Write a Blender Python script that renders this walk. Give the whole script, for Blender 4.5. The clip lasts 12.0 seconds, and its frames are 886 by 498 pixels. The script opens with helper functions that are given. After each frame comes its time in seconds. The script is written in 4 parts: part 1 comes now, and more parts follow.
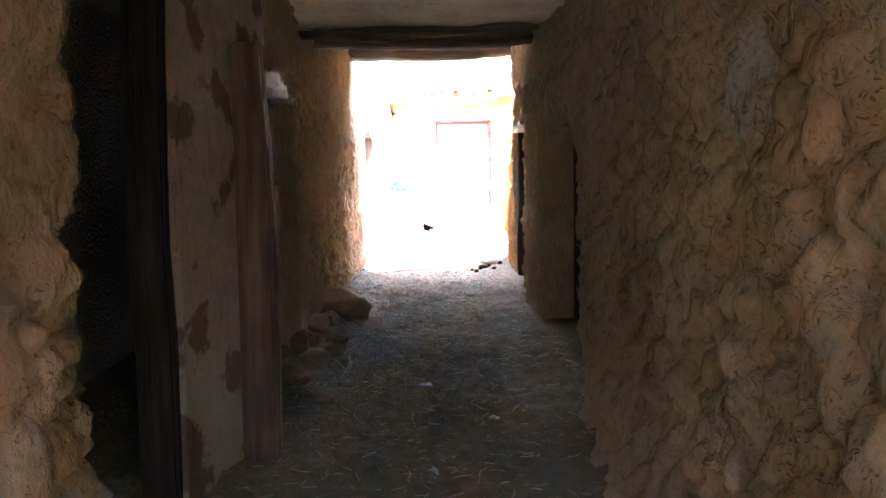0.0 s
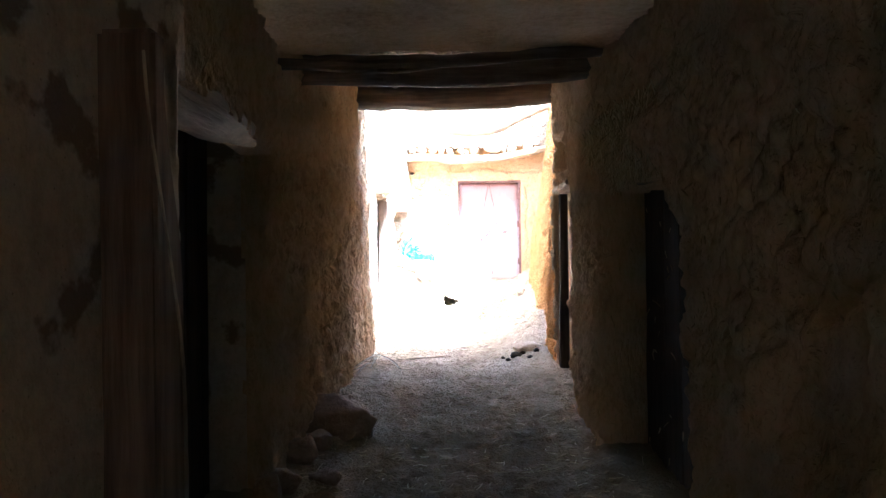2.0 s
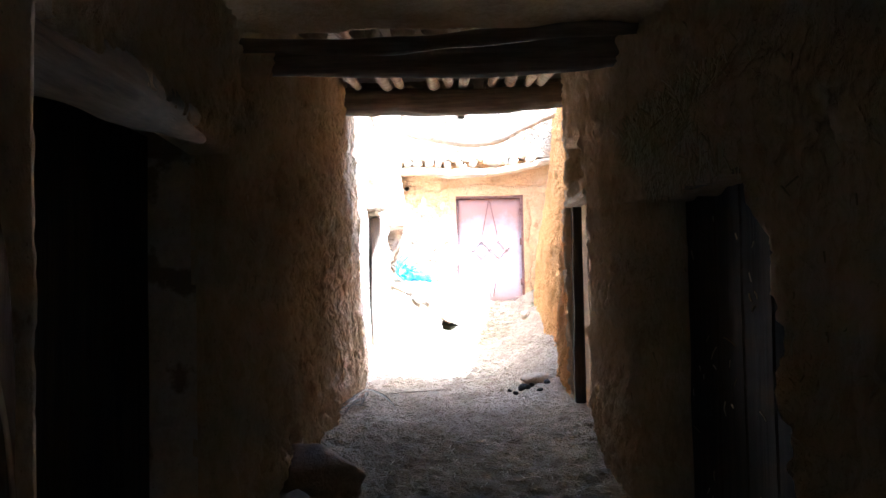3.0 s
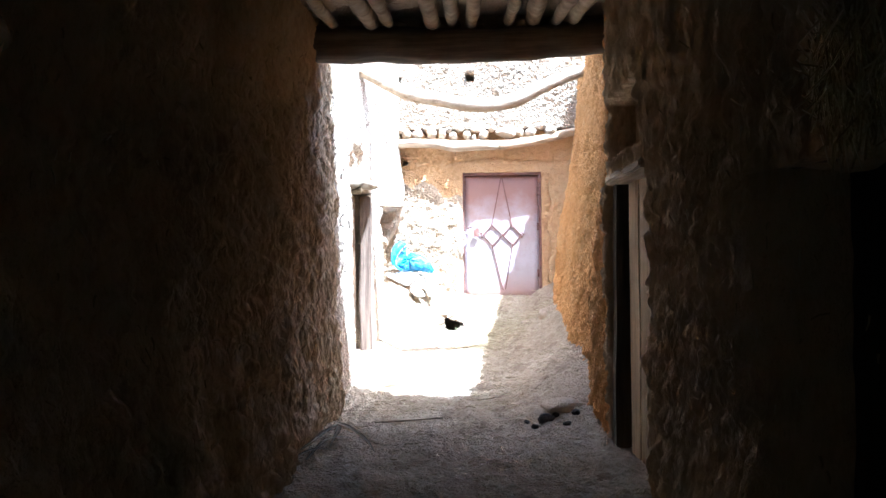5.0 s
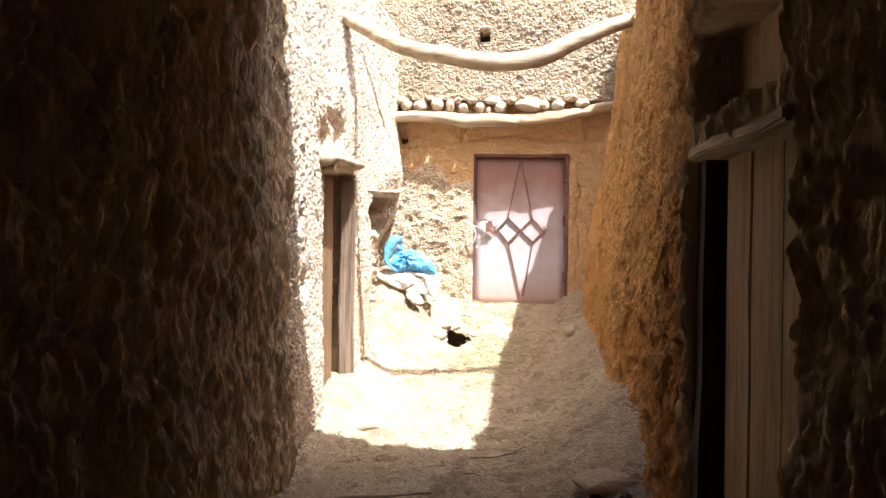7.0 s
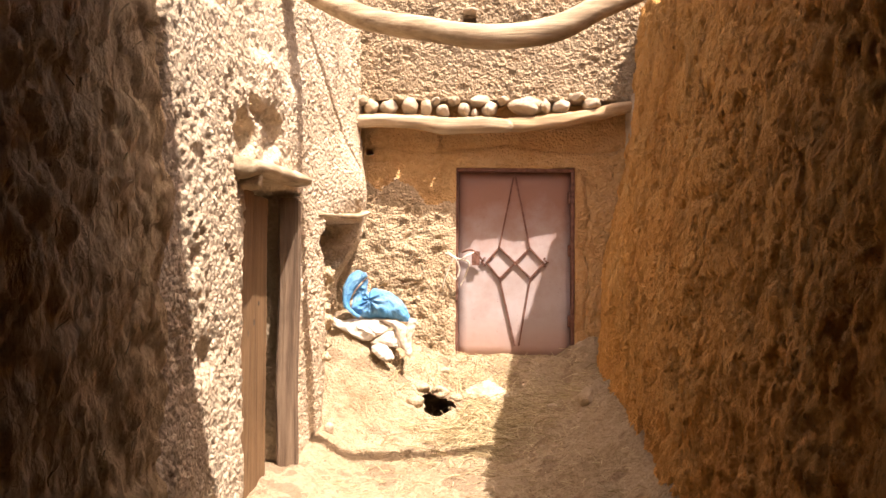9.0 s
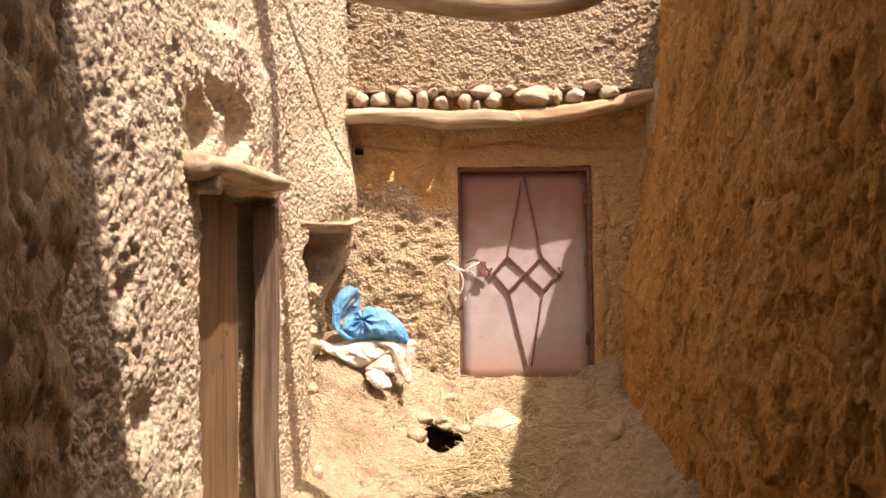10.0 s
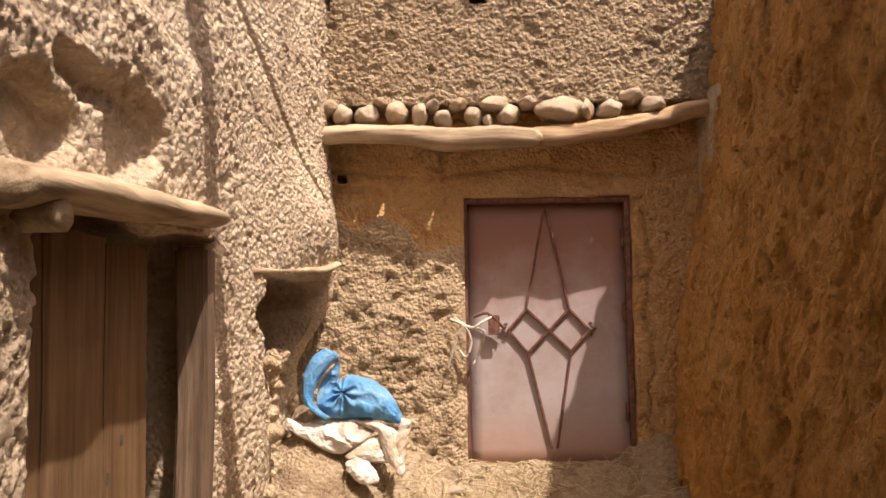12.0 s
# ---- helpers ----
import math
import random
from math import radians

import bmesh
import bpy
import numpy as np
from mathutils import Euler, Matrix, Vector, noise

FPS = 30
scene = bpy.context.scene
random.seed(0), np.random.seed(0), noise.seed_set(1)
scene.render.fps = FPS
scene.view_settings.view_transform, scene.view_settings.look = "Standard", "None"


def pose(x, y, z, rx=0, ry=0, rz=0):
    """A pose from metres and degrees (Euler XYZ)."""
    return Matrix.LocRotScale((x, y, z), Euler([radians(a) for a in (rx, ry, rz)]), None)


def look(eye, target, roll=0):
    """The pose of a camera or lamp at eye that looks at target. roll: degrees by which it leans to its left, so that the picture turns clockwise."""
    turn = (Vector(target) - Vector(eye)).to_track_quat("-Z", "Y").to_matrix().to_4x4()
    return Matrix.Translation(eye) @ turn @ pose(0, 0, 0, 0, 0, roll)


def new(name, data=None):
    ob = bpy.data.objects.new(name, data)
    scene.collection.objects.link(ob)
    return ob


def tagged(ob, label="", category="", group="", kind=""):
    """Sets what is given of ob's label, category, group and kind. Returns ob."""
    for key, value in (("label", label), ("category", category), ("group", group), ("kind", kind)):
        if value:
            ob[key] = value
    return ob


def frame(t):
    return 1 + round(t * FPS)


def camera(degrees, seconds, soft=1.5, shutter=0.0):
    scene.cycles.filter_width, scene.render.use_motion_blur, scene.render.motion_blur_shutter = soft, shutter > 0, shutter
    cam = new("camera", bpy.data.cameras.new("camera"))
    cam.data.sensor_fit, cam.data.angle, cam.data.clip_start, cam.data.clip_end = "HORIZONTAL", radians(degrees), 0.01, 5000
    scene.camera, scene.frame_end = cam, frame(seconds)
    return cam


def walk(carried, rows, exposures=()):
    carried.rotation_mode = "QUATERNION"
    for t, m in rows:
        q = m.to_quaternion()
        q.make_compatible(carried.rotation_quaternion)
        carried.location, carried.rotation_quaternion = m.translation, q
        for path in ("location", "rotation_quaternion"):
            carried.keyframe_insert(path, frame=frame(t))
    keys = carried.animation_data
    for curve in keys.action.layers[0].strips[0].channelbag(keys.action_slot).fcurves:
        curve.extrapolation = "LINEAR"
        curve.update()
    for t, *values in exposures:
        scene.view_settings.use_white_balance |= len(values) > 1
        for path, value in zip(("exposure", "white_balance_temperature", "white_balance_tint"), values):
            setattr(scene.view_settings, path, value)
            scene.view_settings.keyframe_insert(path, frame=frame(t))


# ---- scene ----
cam = camera(56.7, 12.0)
METRES, EYE, TILT, LEAN, TURN = 10.0, 1.5, 0.0, 0.0, 0.0
ROWS = [
    (0.0, 0.0, 0.0, 0.0, -0.06, -3.77, 0.93),
    (0.5, 0.0002, 0.0401, 0.0025, -0.22, -2.71, 0.99),
    (1.0, -0.003, 0.0828, 0.0018, 1.88, -2.31, 1.09),
    (1.5, -0.0054, 0.1278, 0.0054, 1.59, -0.85, 1.12),
    (2.0, -0.0044, 0.1672, 0.0122, 1.37, 0.51, 0.69),
    (2.5, -0.0083, 0.2113, 0.0131, 1.51, 1.47, 0.6),
    (3.0, -0.0087, 0.2536, 0.014, 1.11, 1.87, 1.14),
    (5.0, -0.0048, 0.4284, 0.0258, 1.76, 0.5, 0.53),
    (5.5, 0.0022, 0.4822, 0.0266, 2.06, 0.18, 0.38),
    (6.0, 0.0136, 0.5279, 0.03, 0.52, -0.88, 0.32),
    (6.5, 0.0109, 0.5653, 0.0312, 2.41, -1.04, -0.64),
    (7.0, -0.0001, 0.6129, 0.034, 2.79, -0.18, -0.75),
    (9.0, -0.0105, 0.7903, 0.0466, 0.93, 1.41, -0.38),
    (9.5, -0.0146, 0.8305, 0.0474, 1.08, 1.67, 0.1),
    (10.0, -0.0175, 0.8688, 0.0523, 0.51, 1.79, 0.77),
    (10.5, -0.0131, 0.9051, 0.056, 0.64, 1.8, 0.92),
    (11.0, -0.0164, 0.9383, 0.0561, 1.94, 1.25, 0.83),
    (11.5, -0.0211, 0.9668, 0.0605, 1.1, 1.37, 1.34),
    (12.0, -0.0169, 0.9906, 0.064, 0.88, 4.43, 0.9),
]
EXPOSURES = [(0.0, 5.8, 4430, 3), (0.5, 5.45, 4430, 3), (1.0, 5.2, 4430, 3), (1.5, 4.95, 4430, 2), (2.5, 4.45, 4430, 2), (4.0, 3.6, 4450, 2), (5.5, 2.7, 4600, 2),
             (6.5, 2.15, 5400, 4), (7.2, 1.95, 6200, 8), (8.8, 1.5, 7900, 20), (10.0, 1.05, 7900, 20), (12.0, 0.57, 7900, 20)]
walk(cam, [(t, pose(0, 0, EYE, TILT, LEAN, TURN) @ pose(METRES * x, METRES * y, METRES * z, 90 + pitch, roll, yaw)) for t, x, y, z, yaw, pitch, roll in ROWS],
     exposures=EXPOSURES)

# ---- world and sun ----
SUN_DX, SUN_DY = 0.34, -0.385           # towards the sun, per metre of height
sun_dir = Vector((SUN_DX, SUN_DY, 1)).normalized()
world = bpy.data.worlds.new("sky")
scene.world = world
world.use_nodes = True
wn = world.node_tree.nodes
sky = wn.new("ShaderNodeTexSky")
sky.sky_type, sky.sun_disc = "NISHITA", False
sky.air_density, sky.dust_density, sky.ozone_density = 0.8, 7.0, 0.4
sky.sun_elevation = math.asin(sun_dir.z)
sky.sun_rotation = math.atan2(sun_dir.x, sun_dir.y)
world.node_tree.links.new(sky.outputs[0], wn["Background"].inputs[0])
wn["Background"].inputs[1].default_value = 0.109
sun = new("sun", bpy.data.lights.new("sun", "SUN"))
sun.data.energy, sun.data.angle, sun.data.color = 4.0, radians(0.6), (1.0, 0.975, 0.94)
sun.matrix_world = look((4, -4, 12), Vector((4, -4, 12)) - sun_dir)


# ---- materials ----
class Mat:
    """A node material with a few shortcuts."""

    def __init__(self, name, rough=0.9, metal=0.0):
        self.m = bpy.data.materials.new(name)
        self.m.use_nodes = True
        self.t = self.m.node_tree
        self.b = self.t.nodes["Principled BSDF"]
        self.b.inputs["Roughness"].default_value = rough
        self.b.inputs["Metallic"].default_value = metal
        self.b.inputs["Specular IOR Level"].default_value = 0.25
        self.co = self.node("ShaderNodeTexCoord").outputs["Object"]

    def node(self, kind, **ins):
        n = self.t.nodes.new(kind)
        for k, v in ins.items():
            self.put(n, k, v)
        return n

    def put(self, n, k, v):
        sock = n.inputs[int(k[1:])] if k[0] == "i" and k[1:].isdigit() else n.inputs[k]
        if isinstance(v, bpy.types.NodeSocket):
            self.t.links.new(v, sock)
        else:
            sock.default_value = v

    def scaled(self, sx, sy, sz):
        return self.node("ShaderNodeMapping", Vector=self.co, Scale=(sx, sy, sz)).outputs[0]

    def noise(self, scale, detail=5.0, rough=0.6, vec=None):
        return self.node("ShaderNodeTexNoise", Vector=vec or self.co, Scale=scale, Detail=detail, Roughness=rough).outputs[0]

    def cells(self, scale, vec=None, feature="F1"):
        n = self.node("ShaderNodeTexVoronoi", Vector=vec or self.co, Scale=scale)
        n.feature = feature
        return n.outputs["Distance"]

    def ramp(self, fac, *stops):
        n = self.node("ShaderNodeValToRGB", Fac=fac)
        e = n.color_ramp.elements
        while len(e) < len(stops):
            e.new(0.5)
        for el, (p, c) in zip(e, stops):
            el.position = p
            el.color = (*c, 1) if not isinstance(c, float) else (c, c, c, 1)
        return n.outputs[0]

    def mix(self, fac, a, b, blend="MIX"):
        n = self.t.nodes.new("ShaderNodeMix")
        n.data_type, n.blend_type = "RGBA", blend
        for sock, v in ((n.inputs[0], fac), (n.inputs[6], a), (n.inputs[7], b)):
            if isinstance(v, bpy.types.NodeSocket):
                self.t.links.new(v, sock)
            else:
                sock.default_value = (*v, 1) if isinstance(v, tuple) else v
        return n.outputs[2]

    def math(self, op, a, b=0.0):
        n = self.t.nodes.new("ShaderNodeMath")
        n.operation = op
        for sock, v in zip(n.inputs, (a, b)):
            if isinstance(v, bpy.types.NodeSocket):
                self.t.links.new(v, sock)
            else:
                sock.default_value = v
        return n.outputs[0]

    def colour(self, v):
        self.put(self.b, "Base Color", v if isinstance(v, bpy.types.NodeSocket) else (*v, 1))
        return self

    def bump(self, height, depth, strength=1.0):
        n = self.node("ShaderNodeBump", Height=height, Distance=depth, Strength=strength)
        self.t.links.new(n.outputs[0], self.b.inputs["Normal"])
        return self


def mud(name, dark, mid, light, streak=1.0, pebble=0.0, fine=70.0, depth=0.012, stain=None, hole=0.55, gouge=0.0, patch=0.0, olive_brown=0.0):
    """Sun-dried mud plaster with straw: blotches, grain, flecks of straw, and crevice shade painted as dark dots."""
    m = Mat(name, 0.95)
    tall = m.scaled(1, 1, streak)
    big = m.noise(1.7, 4, 0.6)
    small = m.noise(26, 6, 0.7, tall)
    c = m.ramp(m.math("ADD", m.math("MULTIPLY", big, 0.5), m.math("MULTIPLY", small, 0.5)), (0.33, dark), (0.5, mid), (0.68, light))
    flecks = m.ramp(m.noise(150, 2, 0.5, m.scaled(1, 1, 0.22)), (0.66, 0.0), (0.74, 1.0))
    c = m.mix(m.math("MULTIPLY", flecks, 0.45), c, (0.62, 0.49, 0.30))
    # Dark dots painted in for the shade inside small crevices.
    pore_shade = m.ramp(m.cells(38, tall), (0.04, 1.0), (0.13, 0.0))
    c = m.mix(m.math("MULTIPLY", pore_shade, hole), c, (0.10, 0.06, 0.035))
    if patch:
        c = m.mix(m.math("MULTIPLY", m.ramp(m.noise(3.4, 5, 0.55), (0.56, 0.0), (0.60, 1.0)), patch), c, (0.20, 0.125, 0.075))
    if olive_brown:
        # darker olive brown mixed in, strong indoors and thinning out towards the yard
        away = m.math("MULTIPLY", m.math("SUBTRACT", olive_brown, m.node("ShaderNodeSeparateXYZ", Vector=m.co).outputs["Y"]), 0.16)
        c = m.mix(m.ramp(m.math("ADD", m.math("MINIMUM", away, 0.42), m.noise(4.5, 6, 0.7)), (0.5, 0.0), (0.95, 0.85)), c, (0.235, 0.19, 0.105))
    if gouge:
        bent = m.node("ShaderNodeVectorMath", i0=m.scaled(1, 1, 0.42), i1=m.node("ShaderNodeTexNoise", Vector=m.co, Scale=9.0).outputs["Color"])
        bent.operation = "MULTIPLY_ADD"
        bent.inputs[1].default_value = (1, 1, 1)
        warp = m.node("ShaderNodeVectorMath", i0=m.node("ShaderNodeTexNoise", Vector=m.co, Scale=9.0).outputs["Color"])
        warp.operation = "SCALE"
        warp.inputs["Scale"].default_value = 0.09
        m.t.links.new(warp.outputs[0], bent.inputs[2])
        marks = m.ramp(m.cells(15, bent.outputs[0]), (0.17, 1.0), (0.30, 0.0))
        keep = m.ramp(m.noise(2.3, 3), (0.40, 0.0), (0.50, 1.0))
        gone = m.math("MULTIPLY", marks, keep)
        # The bump cuts these gouges; their inner shade is painted on in dark brown.
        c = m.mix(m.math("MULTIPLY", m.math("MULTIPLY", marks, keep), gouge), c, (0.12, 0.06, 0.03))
    if stain:
        away = m.node("ShaderNodeVectorMath", i0=m.co, i1=stain[:3])
        away.operation = "DISTANCE"
        near = m.math("SUBTRACT", 1.0, m.math("DIVIDE", away.outputs["Value"], stain[3]))
        c = m.mix(m.ramp(m.math("ADD", near, m.math("MULTIPLY", m.noise(9, 5, 0.7), 0.9)), (0.75, 0.0), (1.15, 0.8)), c, (0.62, 0.60, 0.56))
    m.colour(c)
    h = m.math("ADD", m.math("MULTIPLY", m.noise(fine, 6, 0.7, tall), 1.0), m.math("MULTIPLY", m.math("SUBTRACT", 1.0, m.cells(46, tall)), pebble))
    if gouge:
        h = m.math("SUBTRACT", h, m.math("MULTIPLY", gone, 0.7))
    return m.bump(h, depth).m


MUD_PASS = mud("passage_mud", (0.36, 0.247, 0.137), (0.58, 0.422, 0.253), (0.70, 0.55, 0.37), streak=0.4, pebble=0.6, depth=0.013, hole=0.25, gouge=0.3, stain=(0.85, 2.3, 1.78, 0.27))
MUD_PLASTER = mud("smooth_mud_plaster", (0.42, 0.33, 0.235), (0.60, 0.50, 0.375), (0.70, 0.60, 0.46), streak=0.8, fine=40, depth=0.008, patch=0.8)
MUD_YARD = mud("courtyard_mud", (0.44, 0.33, 0.225), (0.64, 0.515, 0.385), (0.76, 0.64, 0.505), streak=0.95, pebble=1.3, fine=95, depth=0.014, hole=0.25)
# Orange raised here to stand for warm bounce light on the shaded wall.
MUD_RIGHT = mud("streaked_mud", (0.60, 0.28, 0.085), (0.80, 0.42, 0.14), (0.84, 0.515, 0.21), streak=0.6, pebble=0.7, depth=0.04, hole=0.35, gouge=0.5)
MUD_WASHED = mud("washed_mud", (0.40, 0.285, 0.18), (0.60, 0.46, 0.31), (0.71, 0.57, 0.41), streak=1.0, pebble=1.2, fine=95, depth=0.018, hole=0.35)
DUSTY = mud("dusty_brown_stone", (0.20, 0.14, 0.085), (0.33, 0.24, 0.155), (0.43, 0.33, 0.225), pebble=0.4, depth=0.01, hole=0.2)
EARTH = mud("earthy_stone", (0.36, 0.265, 0.17), (0.50, 0.39, 0.27), (0.60, 0.49, 0.36), pebble=0.5, depth=0.012, hole=0.2)
# Ochre deepened to carry warm bounce in shade; the sunlit clods are paler.
MUD_OCHRE_SHADE = mud("shade_ochre_plaster", (0.46, 0.255, 0.11), (0.64, 0.395, 0.185), (0.71, 0.48, 0.265), streak=1.0, pebble=0.9, depth=0.016)
MUD_BACK = mud("ochre_mud", (0.30, 0.215, 0.135), (0.47, 0.355, 0.24), (0.60, 0.48, 0.345), streak=1.0, pebble=1.3, fine=95, depth=0.02)
GROUND = mud("trodden_earth", (0.30, 0.215, 0.128), (0.48, 0.37, 0.25), (0.60, 0.49, 0.355), streak=1.0, pebble=0.8, fine=60, depth=0.025, patch=0.5, olive_brown=9.6)


def wood(name, dark, mid, light, axis=0, rough=0.8):
    m = Mat(name, rough)
    sc = [14.0, 14.0, 14.0]
    sc[axis] = 0.9
    long = m.scaled(*sc)
    grain = m.noise(1.6, 8, 0.65, long)
    c = m.ramp(grain, (0.32, dark), (0.5, mid), (0.7, light))
    c = m.mix(m.math("MULTIPLY", m.ramp(m.noise(3, 3), (0.45, 0.0), (0.7, 1.0)), 0.35), c, tuple(v * 0.55 for v in dark))
    m.colour(c)
    return m.bump(grain, 0.012).m


WOOD_PALE = wood("weathered_pale_wood", (0.24, 0.17, 0.11), (0.44, 0.34, 0.23), (0.60, 0.49, 0.36), 0)
WOOD_Y = wood("weathered_lintel_wood", (0.24, 0.17, 0.11), (0.44, 0.34, 0.23), (0.60, 0.49, 0.36), 1)
WOOD_OCHRE = wood("mud_coated_wood", (0.30, 0.20, 0.11), (0.46, 0.32, 0.195), (0.58, 0.43, 0.28), 0)
WOOD_DARK = wood("smoked_wood", (0.08, 0.06, 0.045), (0.15, 0.115, 0.085), (0.24, 0.185, 0.14), 0)
# Near-black: the darkness of the doorways is put into the colour of this wood.
WOOD_SHADE = wood("doorway_shade_wood", (0.025, 0.018, 0.013), (0.055, 0.04, 0.028), (0.09, 0.065, 0.045), 2)
WOOD_LOG = wood("grey_log_wood", (0.13, 0.095, 0.065), (0.24, 0.18, 0.125), (0.34, 0.27, 0.19), 1)
WOOD_BROWN = wood("brown_door_planks", (0.24, 0.15, 0.07), (0.38, 0.255, 0.13), (0.48, 0.34, 0.19), 2)
WOOD_POST = wood("brown_post_wood", (0.10, 0.065, 0.045), (0.19, 0.13, 0.09), (0.28, 0.20, 0.14), 2)
WOOD_DOOR = wood("old_door_planks", (0.12, 0.068, 0.034), (0.195, 0.115, 0.06), (0.275, 0.17, 0.093), 2)
WOOD_GREY = wood("grey_door_planks", (0.26, 0.19, 0.13), (0.44, 0.34, 0.24), (0.56, 0.46, 0.34), 2)


# ---- noise on arrays ----
def lattice(i, j, k, salt):
    h = (i.astype(np.int64) * 374761393 + j.astype(np.int64) * 668265263 + k.astype(np.int64) * 2147483647 + salt * 974634777) & 0xFFFFFFFF
    h = ((h ^ (h >> 13)) * 1274126177) & 0xFFFFFFFF
    h = ((h ^ (h >> 16)) * 2246822519) & 0xFFFFFFFF
    return ((h ^ (h >> 15)) & 0xFFFFFF) / float(0xFFFFFF)


def value_noise(p, salt=0):
    f = np.floor(p)
    w = p - f
    w = w * w * (3 - 2 * w)
    i, j, k = f[:, 0], f[:, 1], f[:, 2]
    out = np.zeros(len(p))
    for a in (0, 1):
        for b in (0, 1):
            for c in (0, 1):
                wt = (w[:, 0] if a else 1 - w[:, 0]) * (w[:, 1] if b else 1 - w[:, 1]) * (w[:, 2] if c else 1 - w[:, 2])
                out += wt * lattice(i + a, j + b, k + c, salt)
    return out * 2 - 1


def fbm(p, scale, octaves=4, gain=0.5, salt=0, stretch=(1, 1, 1)):
    q = p * np.array(stretch) * scale
    out, amp = np.zeros(len(p)), 1.0
    for o in range(octaves):
        out += amp * value_noise(q + 17.3 * o, salt + o)
        q, amp = q * 2.03, amp * gain
    return out


def cell_bumps(p, scale, salt=0, stretch=(1, 1, 1)):
    """Rounded clods: 1 at a clod's middle, falling to 0 at its rim; and the clod's own random number."""
    q = p * np.array(stretch) * scale
    f = np.floor(q)
    best, who = np.full(len(p), 9.0), np.zeros(len(p))
    for a in (-1, 0, 1):
        for b in (-1, 0, 1):
            for c in (-1, 0, 1):
                i, j, k = f[:, 0] + a, f[:, 1] + b, f[:, 2] + c
                d = (i + lattice(i, j, k, salt) - q[:, 0]) ** 2 + (j + lattice(i, j, k, salt + 1) - q[:, 1]) ** 2 + (k + lattice(i, j, k, salt + 2) - q[:, 2]) ** 2
                hit = d < best
                best = np.where(hit, d, best)
                who = np.where(hit, lattice(i, j, k, salt + 3), who)
    return np.sqrt(np.clip(1 - best / 0.6, 0, 1)), who


def smooth(a, b, x):
    t = np.clip((x - a) / (b - a), 0, 1)
    return t * t * (3 - 2 * t)


# ---- meshes ----
def mesh_of(name, verts, faces, mat, shade=True):
    me = bpy.data.meshes.new(name)
    verts, faces = np.asarray(verts, float), np.asarray(faces, np.int32)
    me.vertices.add(len(verts))
    me.vertices.foreach_set("co", verts.ravel())
    me.loops.add(faces.size)
    me.loops.foreach_set("vertex_index", faces.ravel())
    me.polygons.add(len(faces))
    me.polygons.foreach_set("loop_start", np.arange(0, faces.size, faces.shape[1], dtype=np.int32))
    me.update(calc_edges=True)
    me.validate()
    if shade:
        me.polygons.foreach_set("use_smooth", np.ones(len(me.polygons), bool))
    me.materials.append(mat)
    return me


def part(name, bm, material, parent, label="", smoothed=False):
    """Links a bmesh as one mesh object under a thing or a part."""
    me = bpy.data.meshes.new(name)
    bm.normal_update()
    bm.to_mesh(me)
    bm.free()
    me.materials.append(material)
    if smoothed:
        me.polygons.foreach_set("use_smooth", np.ones(len(me.polygons), bool))
    ob = new(name, me)
    if parent is not None:
        ob.parent = parent
    if label:
        tagged(ob, label)
    return ob


def thing(name, label, category, at=(0, 0, 0), group=""):
    ob = new(name)
    ob.location = at
    ob.empty_display_size = 0.1
    return tagged(ob, label, category, group)


def steps(a, b, size, keep=()):
    """Grid lines from a to b, with the values in keep among them."""
    g = np.linspace(a, b, max(2, int(round((b - a) / size)) + 1))
    for k in keep:
        if a < k < b:
            g[np.argmin(np.abs(g - k))] = k
    return g


